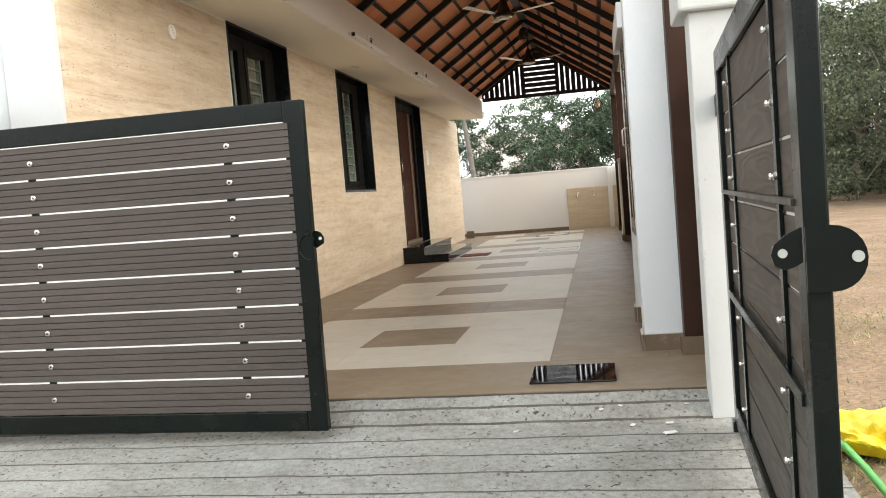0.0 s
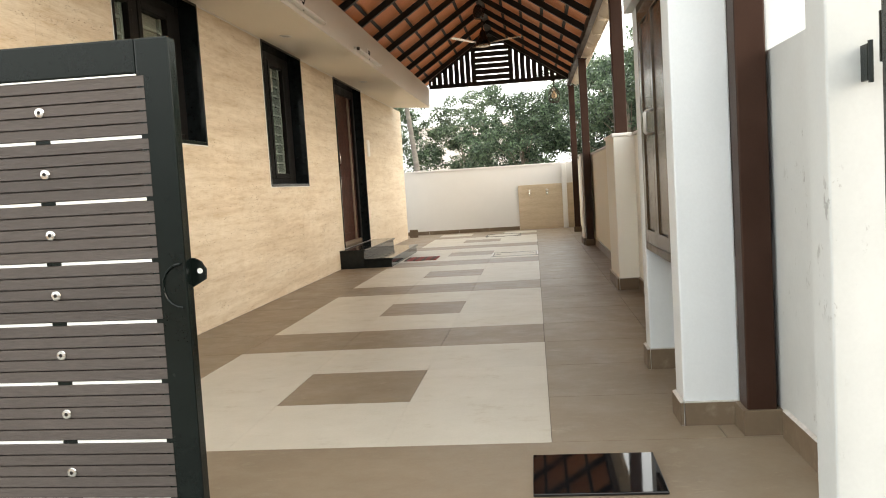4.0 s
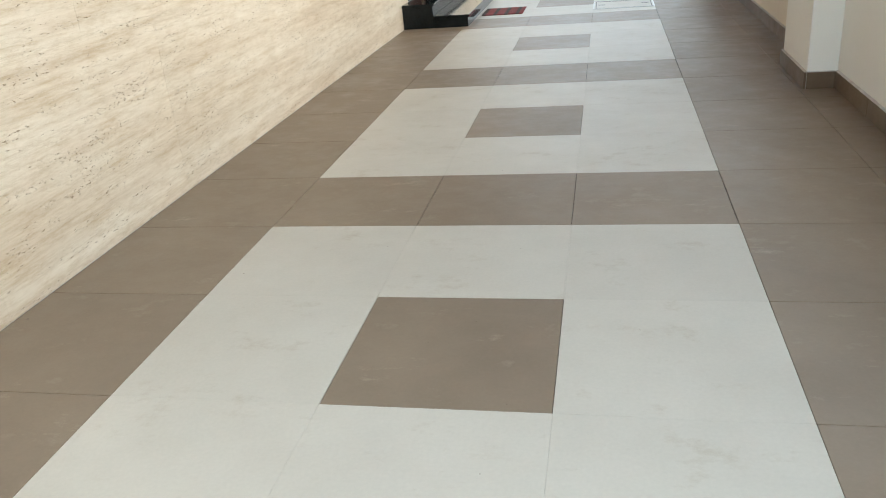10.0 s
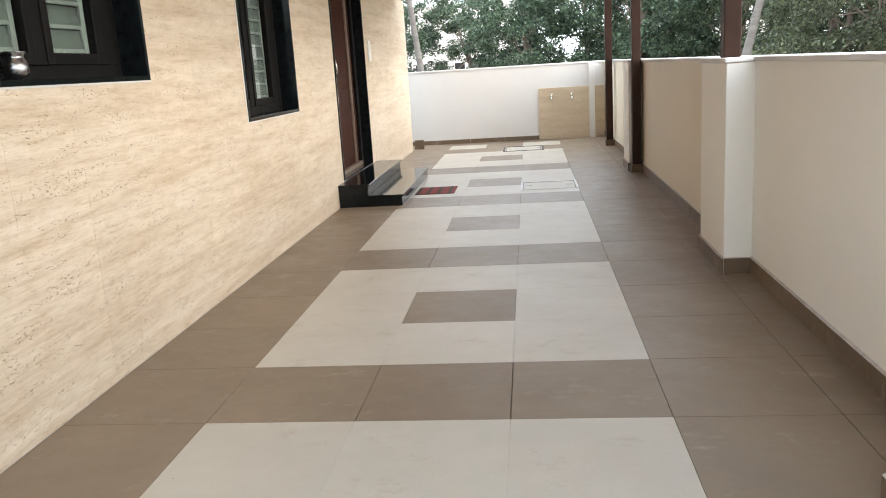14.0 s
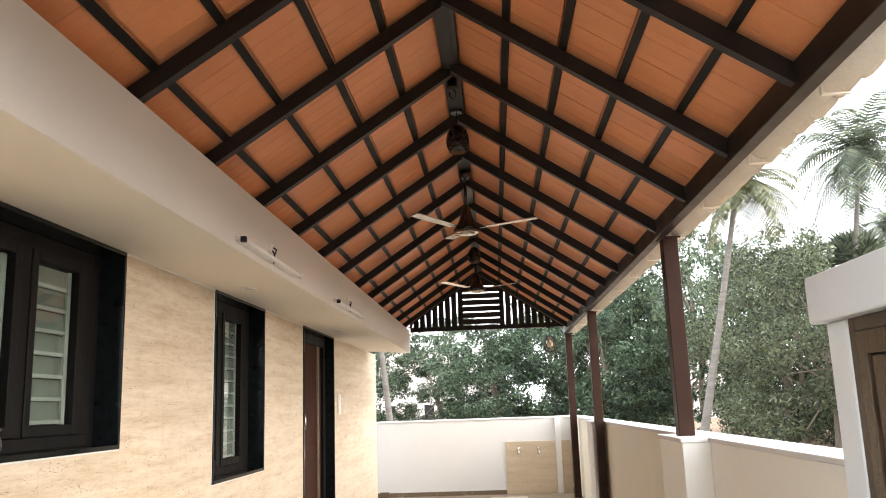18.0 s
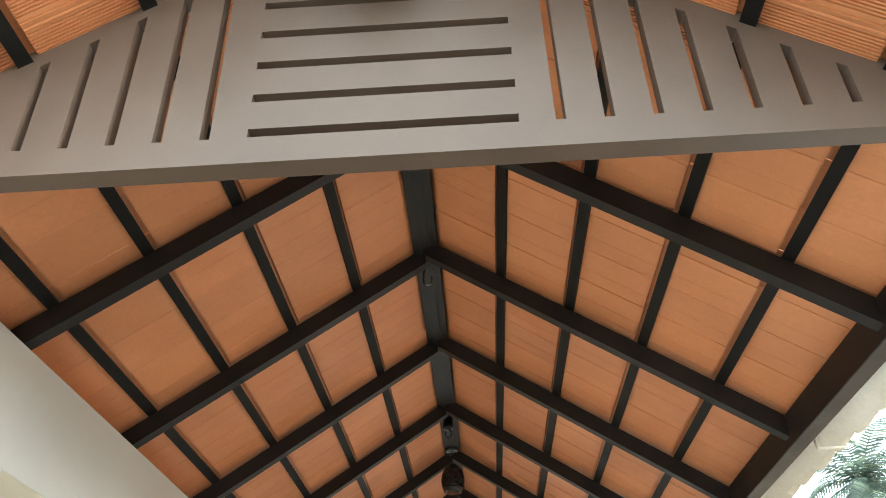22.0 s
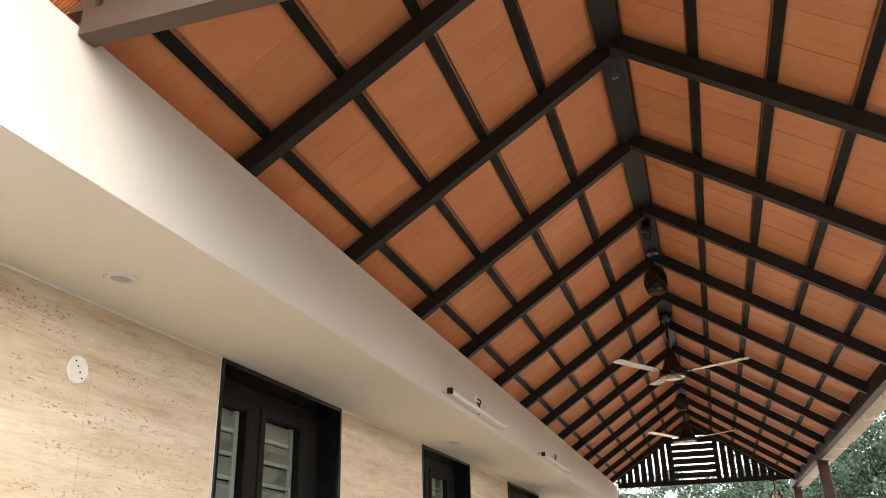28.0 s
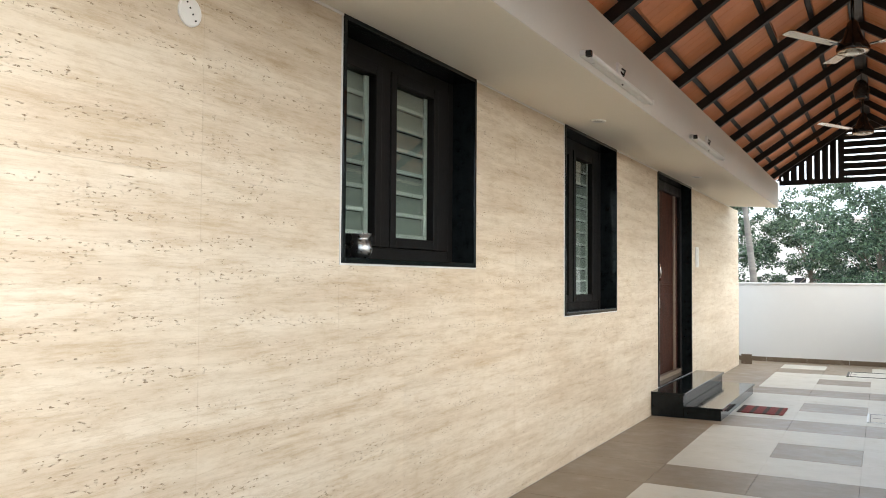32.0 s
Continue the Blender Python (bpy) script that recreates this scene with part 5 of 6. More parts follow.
part("body", bm, M_POT, e, smooth=True)


# ---- gates ----
def gate_leaf(name, width, height, label, flip, fw, bars, fd=0.042):
    """A leaf with its hinge at the origin, lying along +x; y towards the street is negative."""
    g = empty(name, 0, 0, 0, label, "gate", "gate leaves")
    ft = 0.086
    for nm, dims in (("frame", (0, fw, -fd / 2, fd / 2, 0, height)), ("frame", (width - fw, width, -fd / 2, fd / 2, 0, height)),
                     ("frame", (fw, width - fw, -fd / 2, fd / 2, 0, ft)), ("frame", (fw, width - fw, -fd / 2, fd / 2, height - ft, height))):
        part(nm, cube(*dims, 0.005), M_BLACKP, g)
    n = 8
    inner = height - 2 * ft
    pitch = inner / n
    planks = []
    for k in range(n):
        z0, z1 = ft + pitch * k + 0.004, ft + pitch * (k + 1) - 0.0045
        # ribbed front: five strips with grooves
        bm = bmesh.new()
        prof = []
        m = 5
        for i in range(m):
            a, b = z0 + (z1 - z0) * i / m, z0 + (z1 - z0) * (i + 1) / m
            prof += [(-0.022, a + 0.002), (-0.022, b - 0.002), (-0.013, b - 0.001), (-0.013, b + 0.001)]
        prof = [(0.0, z0), (-0.018, z0)] + prof[:-2] + [(-0.018, z1), (0.0, z1)]
        prism(bm, prof, fw - 0.02, width - fw + 0.02, "x")
        plank = part("plank", bm, M_PLANK, g)
        planks.append(plank)
        bm = cube(fw - 0.02, width - fw + 0.02, 0.0005, 0.004, z0, z1)
        part("plank_back", bm, M_PLANKB, plank, "embossed wood grain back of a plank")
        # added strips put the light through the plank slits into colour
        if k:
            zs = ft + pitch * k
            if flip:
                ends = [fw - 0.01, bars[0] + 0.13, bars[1] - 0.13, width - fw + 0.01]
                for a, b in ((ends[0], ends[1]), (ends[2], ends[3])):
                    part("slit_light", cube(a, b, -0.0200, -0.001, zs - 0.0042, zs + 0.0036), M_GAPLIGHT, g, "pale strip standing in for light through the slit between planks")
                part("slit_dim", cube(ends[1], ends[2], -0.0200, -0.004, zs - 0.0042, zs + 0.0036), M_BATTEN, g, "grey strip standing in for the dimmer stretch of slit between planks")
            else:
                part("slit_light", cube(fw - 0.01, width - fw + 0.01, -0.0200, -0.004, zs - 0.0042, zs + 0.0036), M_GAPLIGHT, g, "pale strip standing in for light through the slit between planks")
    part("slit_light", cube(fw, width - fw, -0.0235, -0.019, height - ft - 0.005, height - ft - 0.001), M_GAPLIGHT, g, "pale strip standing in for light above the top plank")
    # bars and bolts
    for x in bars:
        bar = part("upright_bar", cube(x - 0.02, x + 0.02, 0.005, 0.013, ft - 0.01, height - ft + 0.01, 0.001), M_BLACKP, g)
        for k in range(n):
            z = ft + pitch * (k + 0.5)
            bm = bmesh.new()
            lathe(bm, [(0.001, -0.0245), (0.0045, -0.0245), (0.005, -0.0285), (0.0115, -0.0275), (0.013, -0.0255), (0.013, -0.021)], 14, pose(x, 0, z - 0.003, 90, 0, 0) @ Matrix.Diagonal((1, 1, -1, 1)))
            part("bolt_head", bm, M_CHROME, planks[k], "bright bolt head")
            # dark dot gives the bolt recess its shade as colour
            bm = bmesh.new()
            lathe(bm, [(0.0005, -0.0265), (0.0042, -0.0265), (0.0042, -0.024)], 8, pose(x, 0, z - 0.003, 90, 0, 0) @ Matrix.Diagonal((1, 1, -1, 1)))
            part("recess_shade_dot", bm, M_STEEL, planks[k], "dark disc standing in for the shade in a bolt head's recess")
            bm = bmesh.new()
            lathe(bm, [(0.0085, 0.013), (0.0085, 0.018), (0.0045, 0.019), (0.0075, 0.023), (0.0065, 0.027), (0.002, 0.029)], 10, pose(x, 0, z, -90, 0, 0))
            part("cap_nut", bm, M_CHROME, bar, "bright cap nut")
            part("spacer", cube(x - 0.02, x + 0.02, -0.0205, -0.001, ft + pitch * k - 0.0043, ft + pitch * k + 0.0037), M_BLACKP, g)
    part("cross_bar", cube(fw, width - fw, 0.014, 0.026, height * 0.625, height * 0.625 + 0.014, 0.002), M_PEWTER, g, "grey flat cross bar")
    part("cross_bar", cube(fw, width - fw, 0.014, 0.026, height * 0.36, height * 0.36 + 0.026, 0.002), M_BLACKP, g)
    # latch on the closing stile
    z = 0.792 if flip else 0.782
    if flip:
        bm = bmesh.new()
        arc = [(-0.022 - 0.054 * math.cos(q), z + 0.057 * math.sin(q)) for q in np.linspace(-math.pi / 2, math.pi / 2, 13)]
        prism(bm, [(0.021, z - 0.057)] + [(a, b) for a, b in arc] + [(0.021, z + 0.057)], width + 0.001, width + 0.009, "x")
        latch = part("latch_plate", bm, M_BLACKP, g, "round-ended black steel latch plate")
        bm = bmesh.new()
        prism(bm, [(0.024, z - 0.005), (0.024, z + 0.056), (0.05, z + 0.044), (0.070, z + 0.028), (0.076, z + 0.01), (0.070, z - 0.010), (0.054, z - 0.018), (0.036, z - 0.012)], width - 0.012, width - 0.004, "x")
        part("latch_arm", bm, M_BLACKP, g, "black steel latch arm")
        # solid pale discs, the brightness behind the latch holes put into colour
        for q, zz, r, xx in ((-0.060, z + 0.002, 0.010, 0.010), (0.057, z + 0.012, 0.008, -0.003)):
            bm = bmesh.new()
            lathe(bm, [(0.002, 0), (r, 0), (r, 0.002), (0.002, 0.002)], 16, pose(width + xx, q, zz, 0, 90, 0))
            part("hole_disc", bm, M_BLINDEDGE, latch, "pale disc standing in for the bright view through the latch hole")
    else:
        bm = bmesh.new()
        ring = [(width + 0.005, z + 0.075), (width + 0.022, z + 0.066), (width + 0.034, z + 0.045), (width + 0.032, z + 0.02), (width + 0.005, z + 0.005)]
        prism(bm, [(width - 0.06, z - 0.03), (width - 0.06, z + 0.08)] + ring, fd / 2, fd / 2 + 0.008)
        latch = part("latch_plate", bm, M_BLACKP, g, "black steel latch plate")
        # pale disc painted as bright as the view through the eye
        bm = bmesh.new()
        lathe(bm, [(0.002, 0), (0.007, 0), (0.007, 0.013), (0.002, 0.013)], 14, pose(width + 0.019, fd / 2 - 0.002, z + 0.042, -90, 0, 0))
        part("eye_disc", bm, M_GAPLIGHT, latch, "pale disc standing in for the bright view through the latch hole")
        bm = bmesh.new()
        tube(bm, [(width - 0.012 - 0.05 * math.sin(q), -fd / 2 - 0.003, z + 0.01 + 0.055 * math.cos(q)) for q in np.linspace(0, math.pi, 11)], 0.0035, 6)
        part("pull_ring", bm, M_BLACKP, g)
    for zz in (0.12, height - 0.2):
        bm = bmesh.new()
        tube(bm, [(-0.02, 0, zz), (-0.02, 0, zz + 0.11)], 0.018, 10)
        part("hinge", bm, M_BLACKP, g)
    bm = cube(-0.03, 0.03, -0.035, 0.03, -0.03, 0.01, 0.004)
    part("pivot", bm, M_BLACKP, g)
    return g


GATE_W, GATE_H, GATE_Z = 1.712, 1.410, -0.075
left_leaf = gate_leaf("gate_leaf", GATE_W, GATE_H, "black framed gate leaf with grey-brown ribbed planks", False, 0.090, (0.40, 1.36))
left_leaf.matrix_world = pose(-0.21, -0.834, GATE_Z + 0.014, 0, 0.55, -0.85)
right_leaf = gate_leaf("gate_leaf", GATE_W, GATE_H, "open black framed gate leaf showing wood-grain plank backs", True, 0.090, (0.40, 1.36))
right_leaf.matrix_world = pose(3.175, -0.92, GATE_Z, 0, 0, 266.15) @ Matrix.Diagonal((1, -1, 1, 1))

e = empty("hinge_bracket", 3.176, -0.761, 1.105, "small black steel hinge bracket on the gate pillar", "bracket")
part("plate", cube(-0.006, 0.006, -0.042, 0.0, 0.0, 0.085, 0.002), M_BLACKP, e)
part("pin", tube(bmesh.new(), [(0.0, -0.046, -0.006), (0.0, -0.046, 0.091)], 0.006, 8), M_BLACKP, e)

# ---- mats and covers ----
e = empty("door_mat", 2.53, -0.335, 0.0025, "glossy black rubber doormat at the entrance", "doormat")
e.matrix_world = pose(2.53, -0.335, 0.0025, 0.8, 0, 0)
part("sheet", cube(-0.195, 0.195, -0.165, 0.165, 0.0, 0.010, 0.003), M_RUBBER, e)
e = empty("woven_mat", 0.87, 7.66, 0.0, "red and dark striped woven doormat on the floor", "doormat")
e.matrix_world = pose(0.885, 7.64, 0.0, 0, 0, 0)
for k in range(11):
    a = -0.21 + 0.42 * k / 11
    part("stripe", cube(a, a + 0.42 / 11 - 0.0005, -0.235, 0.235, 0.0, 0.009, 0.002), M_RED if k % 3 else M_DARKMAT, e)


def floor_cover(x0, x1, y0, y1, rim_material, w):
    e = empty("floor_cover", (x0 + x1) / 2, (y0 + y1) / 2, 0.0, "inspection cover with a steel rim and tile inlay", "manhole cover", "inspection covers")
    hx, hy = (x1 - x0) / 2, (y1 - y0) / 2
    for i, d, mat_, nm in ((0.0, w, rim_material, "rim"), (w + 0.012, 0.008, M_STEEL, "inner_rim")):
        for dims in ((-hx + i, hx - i, -hy + i, -hy + i + d), (-hx + i, hx - i, hy - i - d, hy - i), (-hx + i, -hx + i + d, -hy + i + d, hy - i - d), (hx - i - d, hx - i, -hy + i + d, hy - i - d)):
            part(nm, cube(*dims, 0.0005, 0.006 if i == 0 else 0.0045), mat_, e)
    part("inlay", cube(-hx + w, hx - w, -hy + w, hy - w, 0.0005, 0.003), M_BEIGE, e, "beige tile inlay")
    for s in (-1, 1):
        part("lifting_slot", cube(s * hx * 0.72 - 0.035, s * hx * 0.72 + 0.035, -0.010, 0.010, 0.003, 0.0042), M_STEEL, e)


floor_cover(1.80, 2.40, 7.40, 7.95, M_ALU, 0.012)
floor_cover(1.50, 2.12, 11.30, 11.95, M_STEEL, 0.03)

# ---- floor tiles ----
floor = tagged(link("floor", cube(0.0, SIDE, FLOOR0 + 0.002, BACK, -0.08, -0.005), M_GROUT), "tiled passage floor with beige fields on brown", "floor", kind="structure")
tagged(link("floor_side", cube(-6.0, -0.002, WALL_END, BACK, -0.08, -0.001), M_BROWN), "brown tiled floor behind the house", "floor", kind="structure")
tile_data = {}


def floor_tile(x0, x1, y0, y1, material):
    key = (round(x1 - x0, 3), round(y1 - y0, 3), material.name)
    if key not in tile_data:
        w, h = x1 - x0, y1 - y0
        g, c = (0.0002, 0.0004) if material is M_BEIGE else (0.0014, 0.0010)
        bm = bmesh.new()
        lo = [bm.verts.new(v) for v in ((g, g, -0.005), (w - g, g, -0.005), (w - g, h - g, -0.005), (g, h - g, -0.005))]
        mid = [bm.verts.new((v.co.x, v.co.y, -c)) for v in lo]
        hi = [bm.verts.new(v) for v in ((g + c, g + c, 0), (w - g - c, g + c, 0), (w - g - c, h - g - c, 0), (g + c, h - g - c, 0))]
        for a, b in ((lo, mid), (mid, hi)):
            for i in range(4):
                bm.faces.new((a[i], a[(i + 1) % 4], b[(i + 1) % 4], b[i]))
        bm.faces.new(hi)
        me = bpy.data.meshes.new("tile")
        bm.to_mesh(me)
        bm.free()
        me.materials.append(material)
        tile_data[key] = me
    ob = new("tile", tile_data[key])
    ob.parent = floor
    ob.matrix_basis = pose(x0, y0, 0)


cols = [(0.0, T), (T, 2 * T), (2 * T, 3 * T), (3 * T, 4 * T), (4 * T, 5 * T), (5 * T, SIDE)]
rows = [(FLOOR0, 0.0)]
rows += [(T * k, min(T * (k + 1), BACK)) for k in range(22) if T * k < BACK - 0.05]
for r, (a, b) in enumerate(rows):
    k = r - 1
    for c, (x0, x1) in enumerate(cols if r else [(0.0, T), (T, SIDE)]):
        beige = 1 <= c <= 3 and k >= 0 and k % 4 != 3 and not (c == 2 and k % 4 == 1)
        if k >= 20:
            beige = (k == 20 and c in (1, 3))
        floor_tile(x0, x1, a, b, M_BEIGE if beige else M_BROWN)

# ---- stone cladding ----
def cladding():
    """Stone sheets on the house wall, cut round the openings."""
    xj = [-0.25] + [0.985 + 1.275 * k for k in range(-0, 9)] + [WALL_END]
    zj = [0.0, 0.8, 1.6, LINTEL]
    for a, b in zip(xj, xj[1:]):
        for z0, z1 in zip(zj, zj[1:]):
            rects = [(a, b, z0, z1)]
            for h0, h1, sill in [(HOLES[0][0] - 0.008, HOLES[0][1] + 0.008, HOLES[0][2] - 0.008), (HOLES[1][0] - 0.008, HOLES[1][1] + 0.008, HOLES[1][2] - 0.008), (HOLES[2][0] - 0.004, HOLES[2][1] + 0.004, 0.20)]:
                out = []
                for p, q, u, v in rects:
                    if q <= h0 or p >= h1 or v <= sill:
                        out.append((p, q, u, v))
                        continue
                    if p < h0:
                        out.append((p, h0, u, v))
                    if q > h1:
                        out.append((h1, q, u, v))
                    if u < sill:
                        out.append((max(p, h0), min(q, h1), u, sill))
                rects = out
            for p, q, u, v in rects:
                if q - p > 0.01 and v - u > 0.01:
                    g = 0.0002
                    part("panel", cube(-0.022, 0.0, p + g, q - g, u + g, v - g), M_TRAV, WALL_W)


cladding()
part("panel", cube(-0.34, -0.022, -0.272, -0.25, 0.0, LINTEL), M_PLASTER, WALL_W)


# ---- trees ----
def leaf_cloud(count, clumps, size, seed, flat=0.75):
    """Leaves scattered in clumps; verts and faces of small bent leaves."""
    rng = np.random.default_rng(seed)
    cs = np.array([c[:3] for c in clumps])
    rs = np.array([c[3] for c in clumps])
    pick = rng.choice(len(clumps), count, p=rs ** 2 / (rs ** 2).sum())
    d = rng.normal(size=(count, 3))
    d /= np.linalg.norm(d, axis=1)[:, None]
    rad = rs[pick] * rng.uniform(0.35, 1.08, count) ** 0.6
    pos = cs[pick] + d * rad[:, None] * np.array([1, 1, flat])
    ax = rng.normal(size=(count, 3)) + np.array([0, 0, -0.5])
    ax /= np.linalg.norm(ax, axis=1)[:, None]
    side = np.cross(ax, rng.normal(size=(count, 3)))
    side /= np.linalg.norm(side, axis=1)[:, None]
    s = size * rng.uniform(0.6, 1.4, count)[:, None]
    v = np.stack([pos, pos + ax * s * 0.5 + side * s * 0.22, pos + ax * s, pos + ax * s * 0.5 - side * s * 0.22], 1).reshape(-1, 3)
    f = np.arange(count * 4).reshape(-1, 4)
    return v, f


def tree_proto(name, seed, height, spread, count, leaf, material, label):
    rng = random.Random(seed)
    t = empty(name, 0, 0, 0, label, "tree", "trees behind the walls")
    bm = bmesh.new()
    h0 = height * 0.35
    tube(bm, [(0, 0, -0.4), (0.05, 0.02, h0 * 0.5), (0.0, 0.08, h0), (0.1, 0.05, height * 0.7)], [0.09, 0.07, 0.055, 0.03], 8)
    clumps = []
    for k in range(19):
        a = k * 2.4 + rng.uniform(-0.4, 0.4)
        u = (k + rng.uniform(0.0, 1.0)) / 19
        z = height * (0.03 + 0.87 * u)
        r = spread * (0.35 + 0.65 * math.sin(math.pi * min(0.95, 0.2 + 0.7 * u))) * rng.uniform(0.4, 0.95)
        x, y = r * math.cos(a), r * math.sin(a)
        tube(bm, [(0, 0.05, h0 * rng.uniform(0.5, 1.1)), (x * 0.5, y * 0.5, z * 0.8), (x, y, z)], [0.026, 0.016, 0.007], 5)
        clumps.append((x, y, z, rng.uniform(0.35, 0.7)))
        for j in range(5):
            clumps.append((x + rng.uniform(-0.8, 0.8), y + rng.uniform(-0.8, 0.8), z + rng.uniform(-0.6, 0.6), rng.uniform(0.16, 0.36)))
    part("trunk", bm, M_BARK, t)
    v, f = leaf_cloud(count, clumps, leaf, seed)
    me = bpy.data.meshes.new("crown")
    me.from_pydata(v.tolist(), [], f.tolist())
    me.materials.append(material)
    c = new("crown", me)
    c.parent = t
    return t


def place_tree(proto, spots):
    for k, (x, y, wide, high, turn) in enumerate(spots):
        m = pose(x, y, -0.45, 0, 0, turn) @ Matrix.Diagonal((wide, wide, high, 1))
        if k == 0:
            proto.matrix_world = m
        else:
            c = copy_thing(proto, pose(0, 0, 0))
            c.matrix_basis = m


A = tree_proto("tree", 3, 5.2, 2.0, 28000, 0.112, M_LEAF, "dense dark-green leafy tree behind the wall")
B = tree_proto("tree", 8, 5.6, 2.2, 26000, 0.108, M_LEAF2, "light-green feathery tree behind the wall")
D = tree_proto("tree", 23, 4.8, 2.1, 36000, 0.082, M_LEAF3, "olive-green tree behind the side wall, haze put into its leaf colour")
C = tree_proto("tree", 15, 4.4, 2.2, 28000, 0.112, M_LEAF, "broad dark-green bushy tree")
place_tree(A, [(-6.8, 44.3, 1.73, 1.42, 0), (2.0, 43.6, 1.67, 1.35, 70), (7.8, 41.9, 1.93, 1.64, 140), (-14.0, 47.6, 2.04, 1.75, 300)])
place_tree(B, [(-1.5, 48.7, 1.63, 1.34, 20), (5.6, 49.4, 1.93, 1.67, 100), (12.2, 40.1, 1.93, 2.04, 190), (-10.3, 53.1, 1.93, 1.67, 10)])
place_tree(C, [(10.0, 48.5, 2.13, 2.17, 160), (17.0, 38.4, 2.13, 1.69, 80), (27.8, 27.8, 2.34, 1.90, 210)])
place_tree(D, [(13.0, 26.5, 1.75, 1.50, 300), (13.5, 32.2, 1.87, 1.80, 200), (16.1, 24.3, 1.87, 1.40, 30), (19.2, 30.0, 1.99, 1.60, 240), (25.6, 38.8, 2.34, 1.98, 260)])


def palm(x, y, lean_x, lean_y, height, seed, label, fronds=22, length=2.2, leaf=None, girth=1.0):
    rng = random.Random(seed)
    t = empty("palm_tree", x, y, -0.45, label, "palm", "coconut palms")
    bm = bmesh.new()
    pts = []
    for k in range(12):
        u = k / 11
        pts.append((lean_x * u ** 0.95, lean_y * u ** 0.95, height * u))
    tube(bm, pts, [girth * (0.15 - 0.07 * (k / 11) ** 0.7 + (0.05 if k == 0 else 0)) for k in range(12)], 10)
    part("trunk", bm, M_PTRUNK, t, "pale ringed palm trunk", smooth=True)
    tip = Vector(pts[-1])
    for k in range(fronds):
        a = k * 2.399 + rng.uniform(-0.2, 0.2)
        el = radians(75 - 105 * (k / fronds) + rng.uniform(-8, 8))
        L = length * rng.uniform(0.8, 1.1)
        mid = []
        p = tip.copy()
        d = Vector((math.cos(a) * math.cos(el), math.sin(a) * math.cos(el), math.sin(el)))
        n = 14
        for i in range(n + 1):
            mid.append(p.copy())
            p = p + d * (L / n)
            d = (d + Vector((0, 0, -0.145))).normalized()
        bm = bmesh.new()
        tube(bm, mid, [0.022 * (1 - i / (n + 1)) + 0.004 for i in range(n + 1)], 4)
        for i in range(1, 2 * n):
            q0 = mid[i // 2].lerp(mid[min(n, i // 2 + 1)], 0.5 * (i % 2))
            dd = (mid[min(n, i // 2 + 1)] - mid[max(0, i // 2 - 1)]).normalized()
            side = dd.cross(Vector((0, 0, 1)))
            side = side.normalized() if side.length > 0.05 else Vector((1, 0, 0))
            ll = 0.5 * math.sin(math.pi * min(0.97, 0.18 + 0.8 * i / (2 * n))) * L / 2.2
            for s in (-1, 1):
                w = dd * 0.0115 * L
                e1 = q0 + side * s * ll * 0.75 + dd * ll * 0.45 + Vector((0, 0, -0.25 * ll - rng.uniform(0, 0.1)))
                md = (q0 + e1) / 2 + Vector((0, 0, 0.06 * ll))
                vs = [bm.verts.new(q0 - w), bm.verts.new(md - w), bm.verts.new(e1), bm.verts.new(md + w), bm.verts.new(q0 + w)]
                bm.faces.new(vs)
        part("frond", bm, leaf or M_PALM, t)
    bm = bmesh.new()
    for k in range(7):
        a = k * 0.9
        bmesh.ops.create_icosphere(bm, subdivisions=1, radius=0.11, matrix=Matrix.Translation(tip + Vector((0.17 * math.cos(a), 0.17 * math.sin(a), -0.15 - 0.05 * (k % 2)))))
    part("coconut", bm, M_PALM, t)


palm(7.9, 24.0, 2.07, 0.3, 8.6, 4, "leaning coconut palm with yellowing fronds", 36, 2.7, M_PALMY)
palm(15.1, 30.8, 1.98, 0.4, 11.5, 9, "tall coconut palm behind the trees", 36, 4.0)
palm(-0.02, 15.5, -0.45, 0.2, 3.9, 2, "slim pale-trunked palm behind the back wall", 0, 1.2, None, 0.6)
palm(19.5, 36.0, 0.8, 0.2, 9.4, 21, "tall far coconut palm above the trees", 22, 2.6)


def fan_palm(x, y, height, seed, label, r=1.5):
    """A palm with stiff round fan leaves."""
    rng = random.Random(seed)
    t = empty("palm_tree", x, y, -0.45, label, "palm", "fan palms")
    bm = bmesh.new()
    tube(bm, [(0, 0, -0.1), (0.1, 0, height * 0.5), (0.0, 0.1, height)], [0.14, 0.11, 0.10], 10)
    part("trunk", bm, M_BARK, t, "dark fan palm trunk", smooth=True)
    for k in range(30):
        a = k * 2.399
        el = radians(80 - 120 * k / 30 + rng.uniform(-8, 8))
        d = Vector((math.cos(a) * math.cos(el), math.sin(a) * math.cos(el), math.sin(el)))
        side = d.cross(Vector((0.1, 0.2, 1))).normalized()
        c = Vector((0, 0.1, height)) + d * r * 0.5
        bm = bmesh.new()
        tube(bm, [Vector((0, 0.1, height)), c], [0.03, 0.015], 4)
        for j in range(15):
            q = radians(-95 + 190 * j / 14)
            dd = (d * math.cos(q) + side * math.sin(q)).normalized()
            w = dd.cross(d.cross(side)).normalized() * 0.045 * r
            tip = c + dd * r * 0.62 * rng.uniform(0.85, 1.05) + Vector((0, 0, -0.06))
            m = c + dd * r * 0.35
            bm.faces.new([bm.verts.new(v) for v in (c, m - w, tip, m + w)])
        part("fan_leaf", bm, M_PALM, t)


fan_palm(16.7, 31.8, 6.9, 33, "broad fan palm among the trees", 1.6)
fan_palm(14.5, 33.3, 6.85, 35, "smaller fan palm among the trees", 1.3)

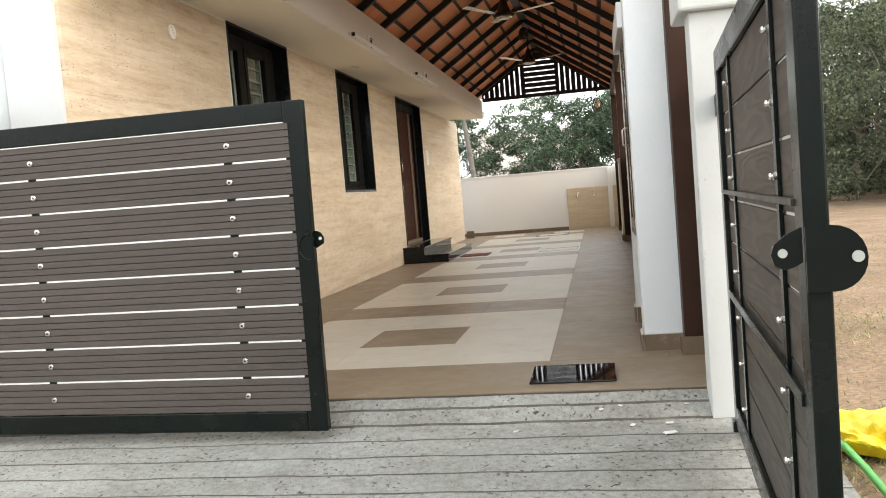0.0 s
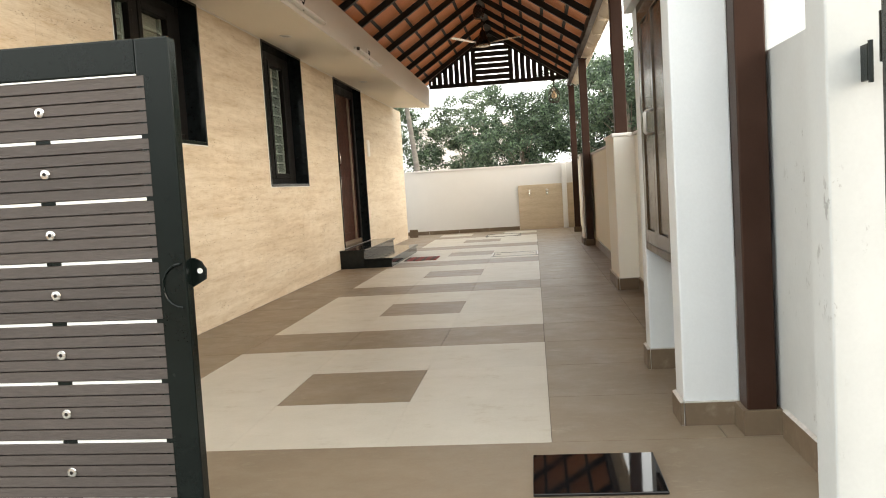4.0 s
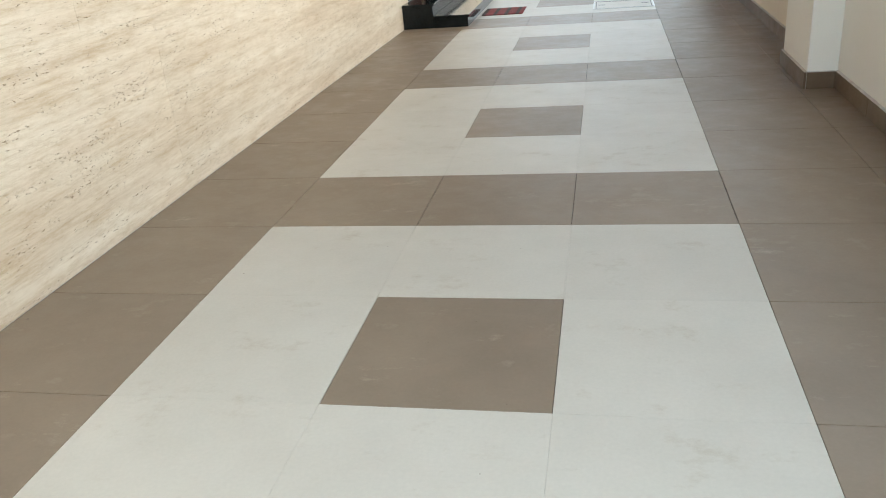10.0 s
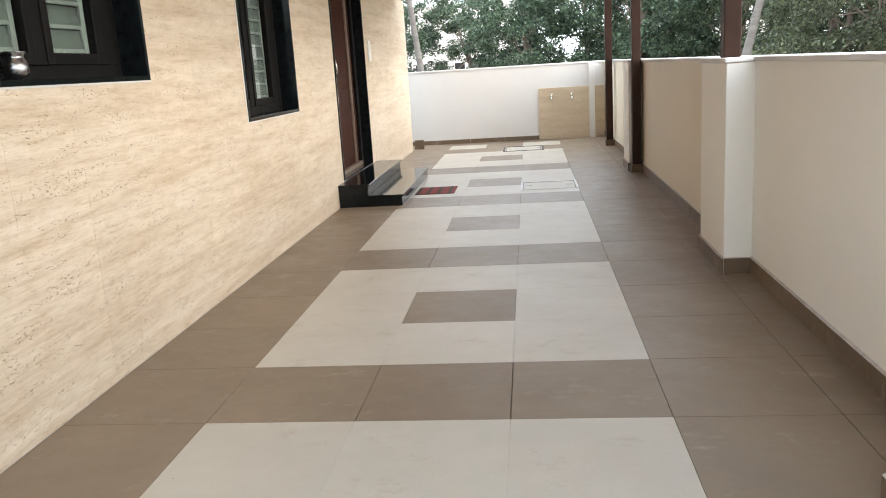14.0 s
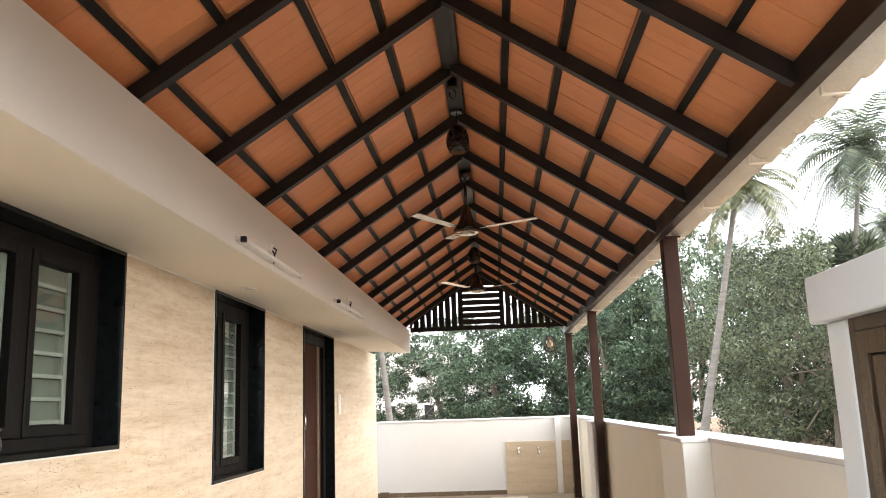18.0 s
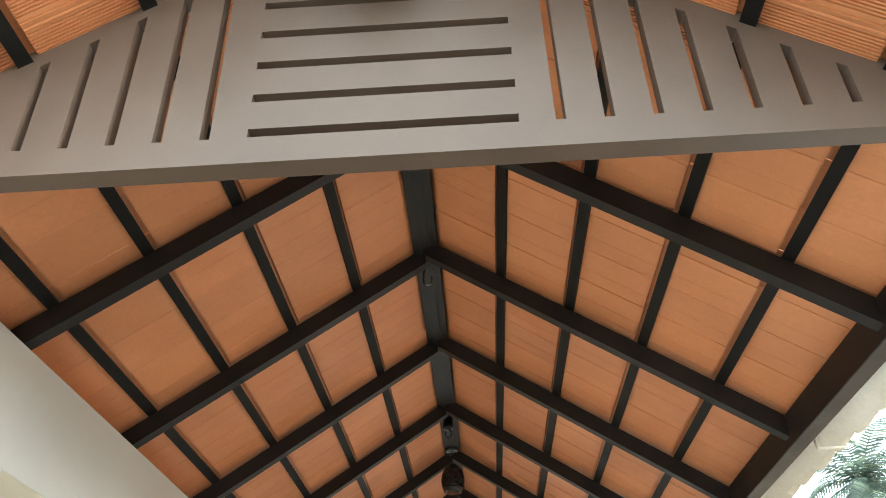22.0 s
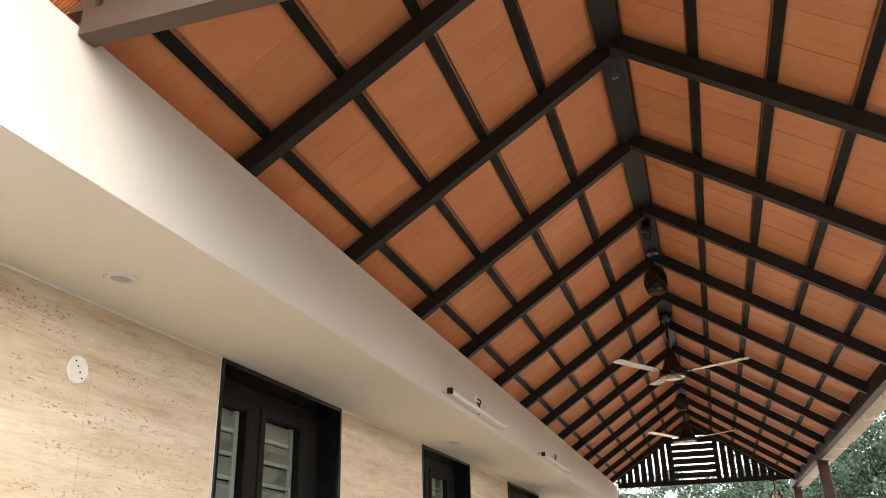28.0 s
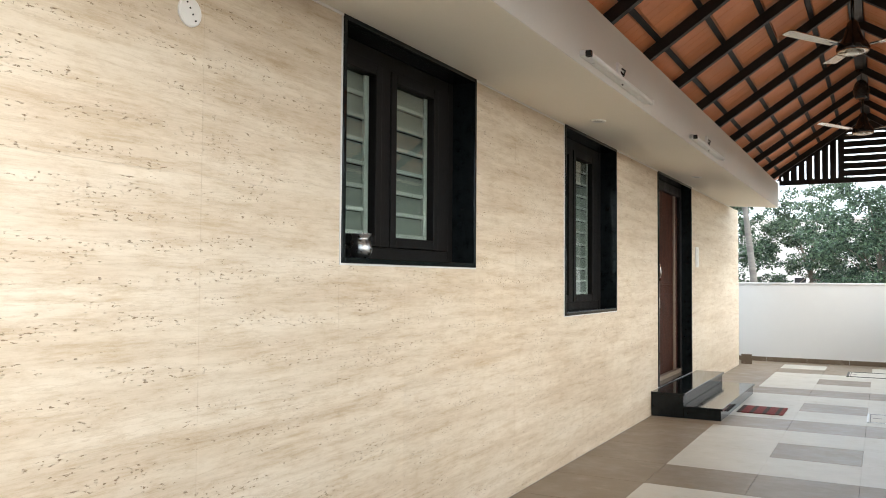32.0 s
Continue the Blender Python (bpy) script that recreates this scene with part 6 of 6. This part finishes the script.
# far pale houses glimpsed between the trees
def far_house(x0, x1, y0, y1, h, label):
    e = empty("far_house", (x0 + x1) / 2, (y0 + y1) / 2, -0.47, label, "house", "far houses")
    hx, hy = (x1 - x0) / 2, (y1 - y0) / 2
    part("outer_wall", cube(-hx, hx, -hy, hy, 0, h), M_HOUSE2, e)
    part("roof", cube(-hx - 0.2, hx + 0.2, -hy - 0.2, hy + 0.2, h, h + 0.2), M_HOUSE2, e)
    for k in range(3):
        part("window", cube(-hx + 0.8 + 1.8 * k, -hx + 1.7 + 1.8 * k, -hy - 0.03, -hy + 0.02, 1.0, 2.1), M_DARK, e, "dark window")


far_house(-9.0, 3.0, 74, 84, 7.0, "pale two-storey house beyond the trees")
far_house(14.0, 26.0, 78, 88, 7.5, "pale house beyond the trees")

# weeds on the field outside
def weeds():
    rng = np.random.default_rng(5)
    n = 70000
    pos = np.stack([3.6 + 12 * rng.uniform(size=n) ** 1.5, rng.uniform(-5, 12, n), np.full(n, -0.48)], 1)
    patch = np.sin(pos[:, 0] * 1.9 + 1.3 * np.sin(pos[:, 1] * 1.1)) + np.sin(pos[:, 1] * 1.7 + pos[:, 0] * 0.6)
    keep = rng.uniform(size=n) < np.clip(0.35 + 0.4 * patch, 0.03, 1)
    pos = pos[keep]
    n = len(pos)
    ang = rng.uniform(0, 2 * np.pi, n)
    h = rng.uniform(0.012, 0.05, n)
    side = np.stack([np.cos(ang), np.sin(ang), np.zeros(n)], 1) * 0.005
    tip = pos + np.stack([rng.normal(0, 0.04, n), rng.normal(0, 0.04, n), h], 1)
    v = np.stack([pos - side, pos + side, tip], 1).reshape(-1, 3)
    me = bpy.data.meshes.new("weeds")
    me.from_pydata(v.tolist(), [], np.arange(3 * n).reshape(-1, 3).tolist())
    me.materials.append(M_GRASS)
    tagged(new("weeds", me), "dry yellowish weeds on bare earth", "weeds", kind="stuff")


weeds()


def pebbles():
    """Loose stones and clods strewn over the earth."""
    rng = np.random.default_rng(12)
    n = 9000
    c = np.stack([3.5 + 9 * rng.uniform(size=n) ** 1.6, rng.uniform(-5, 9, n), np.full(n, -0.47)], 1)
    s = rng.uniform(0.004, 0.013, n) * rng.uniform(0.4, 1.3, n)
    v, f = [], []
    for p, r in zip(c, s):
        q = len(v)
        a = rng.uniform(0, 6.28)
        for k in range(4):
            v.append((p[0] + r * math.cos(a + k * 1.57) * rng.uniform(0.7, 1.3), p[1] + r * math.sin(a + k * 1.57) * rng.uniform(0.7, 1.3), p[2] - 0.01))
        v.append((p[0] + r * 0.2, p[1], p[2] + r * rng.uniform(0.3, 0.7) + 0.004))
        f += [(q, q + 1, q + 4), (q + 1, q + 2, q + 4), (q + 2, q + 3, q + 4), (q + 3, q, q + 4)]
    me = bpy.data.meshes.new("pebbles")
    me.from_pydata(v, [], f)
    me.materials.append(M_PEBBLE)
    tagged(new("pebbles", me), "loose pale stones and clods on the bare earth", "pebbles", kind="stuff")


pebbles()

# added wall out of view behind the camera, cuts the low sky light from the front
wall("wall_sky_block", -18.0, 20.0, -16.2, -16.0, -2.2, 3.4, M_PLASTER, "plain added wall, out of view, holding back low sky light")

# garden hose and yellow bucket beside the ramp
e = empty("garden_hose", 3.73, -0.9, -0.44, "bright green plastic garden hose", "hose")
bm = bmesh.new()
tube(bm, [(-0.03, 1.0, 0.03), (0.0, 0.75, 0.03), (0.0, 0.4, 0.03), (-0.01, 0.1, 0.03), (0.05, -0.5, 0.02)], 0.017, 10)
part("pipe", bm, M_HOSE, e, smooth=True)
e = empty("yellow_bag", 3.98, 0.02, -0.46, "crumpled yellow plastic sheet on the ground", "plastic sheet")
bm = bmesh.new()
bmesh.ops.create_icosphere(bm, subdivisions=5, radius=0.27)
for v in bm.verts:
    k = noise.noise(v.co * 6.0) + 0.45 * noise.noise(v.co * 17.0)
    v.co = Vector((v.co.x * (1 + 0.3 * k), v.co.y * (1 + 0.3 * k), max(0.0, v.co.z * 0.45 + 0.08 * k)))
part("sheet", bm, M_YELLOW, e)

# paint flakes on the ramp
for x, y, turn, size in ((2.915, -0.885, 20, 0.026), (2.775, -0.80, 70, 0.014), (2.92, -0.79, 10, 0.015), (2.65, -0.715, 50, 0.010), (2.73, -0.70, 130, 0.010), (3.0, -0.70, 40, 0.009), (2.30, -0.84, 30, 0.010)):
    e = empty("paint_flake", x, y, ground_z(y) + 0.004, "small white paint flake on the concrete", "paint flake", "paint flakes", turn)
    bm = bmesh.new()
    prism(bm, [(-size, 0.0), (size * 0.9, 0.0), (size, 0.003), (-size * 0.8, 0.004)], -size * 0.5, size * 0.6)
    part("chip", bm, M_WHITE, e)
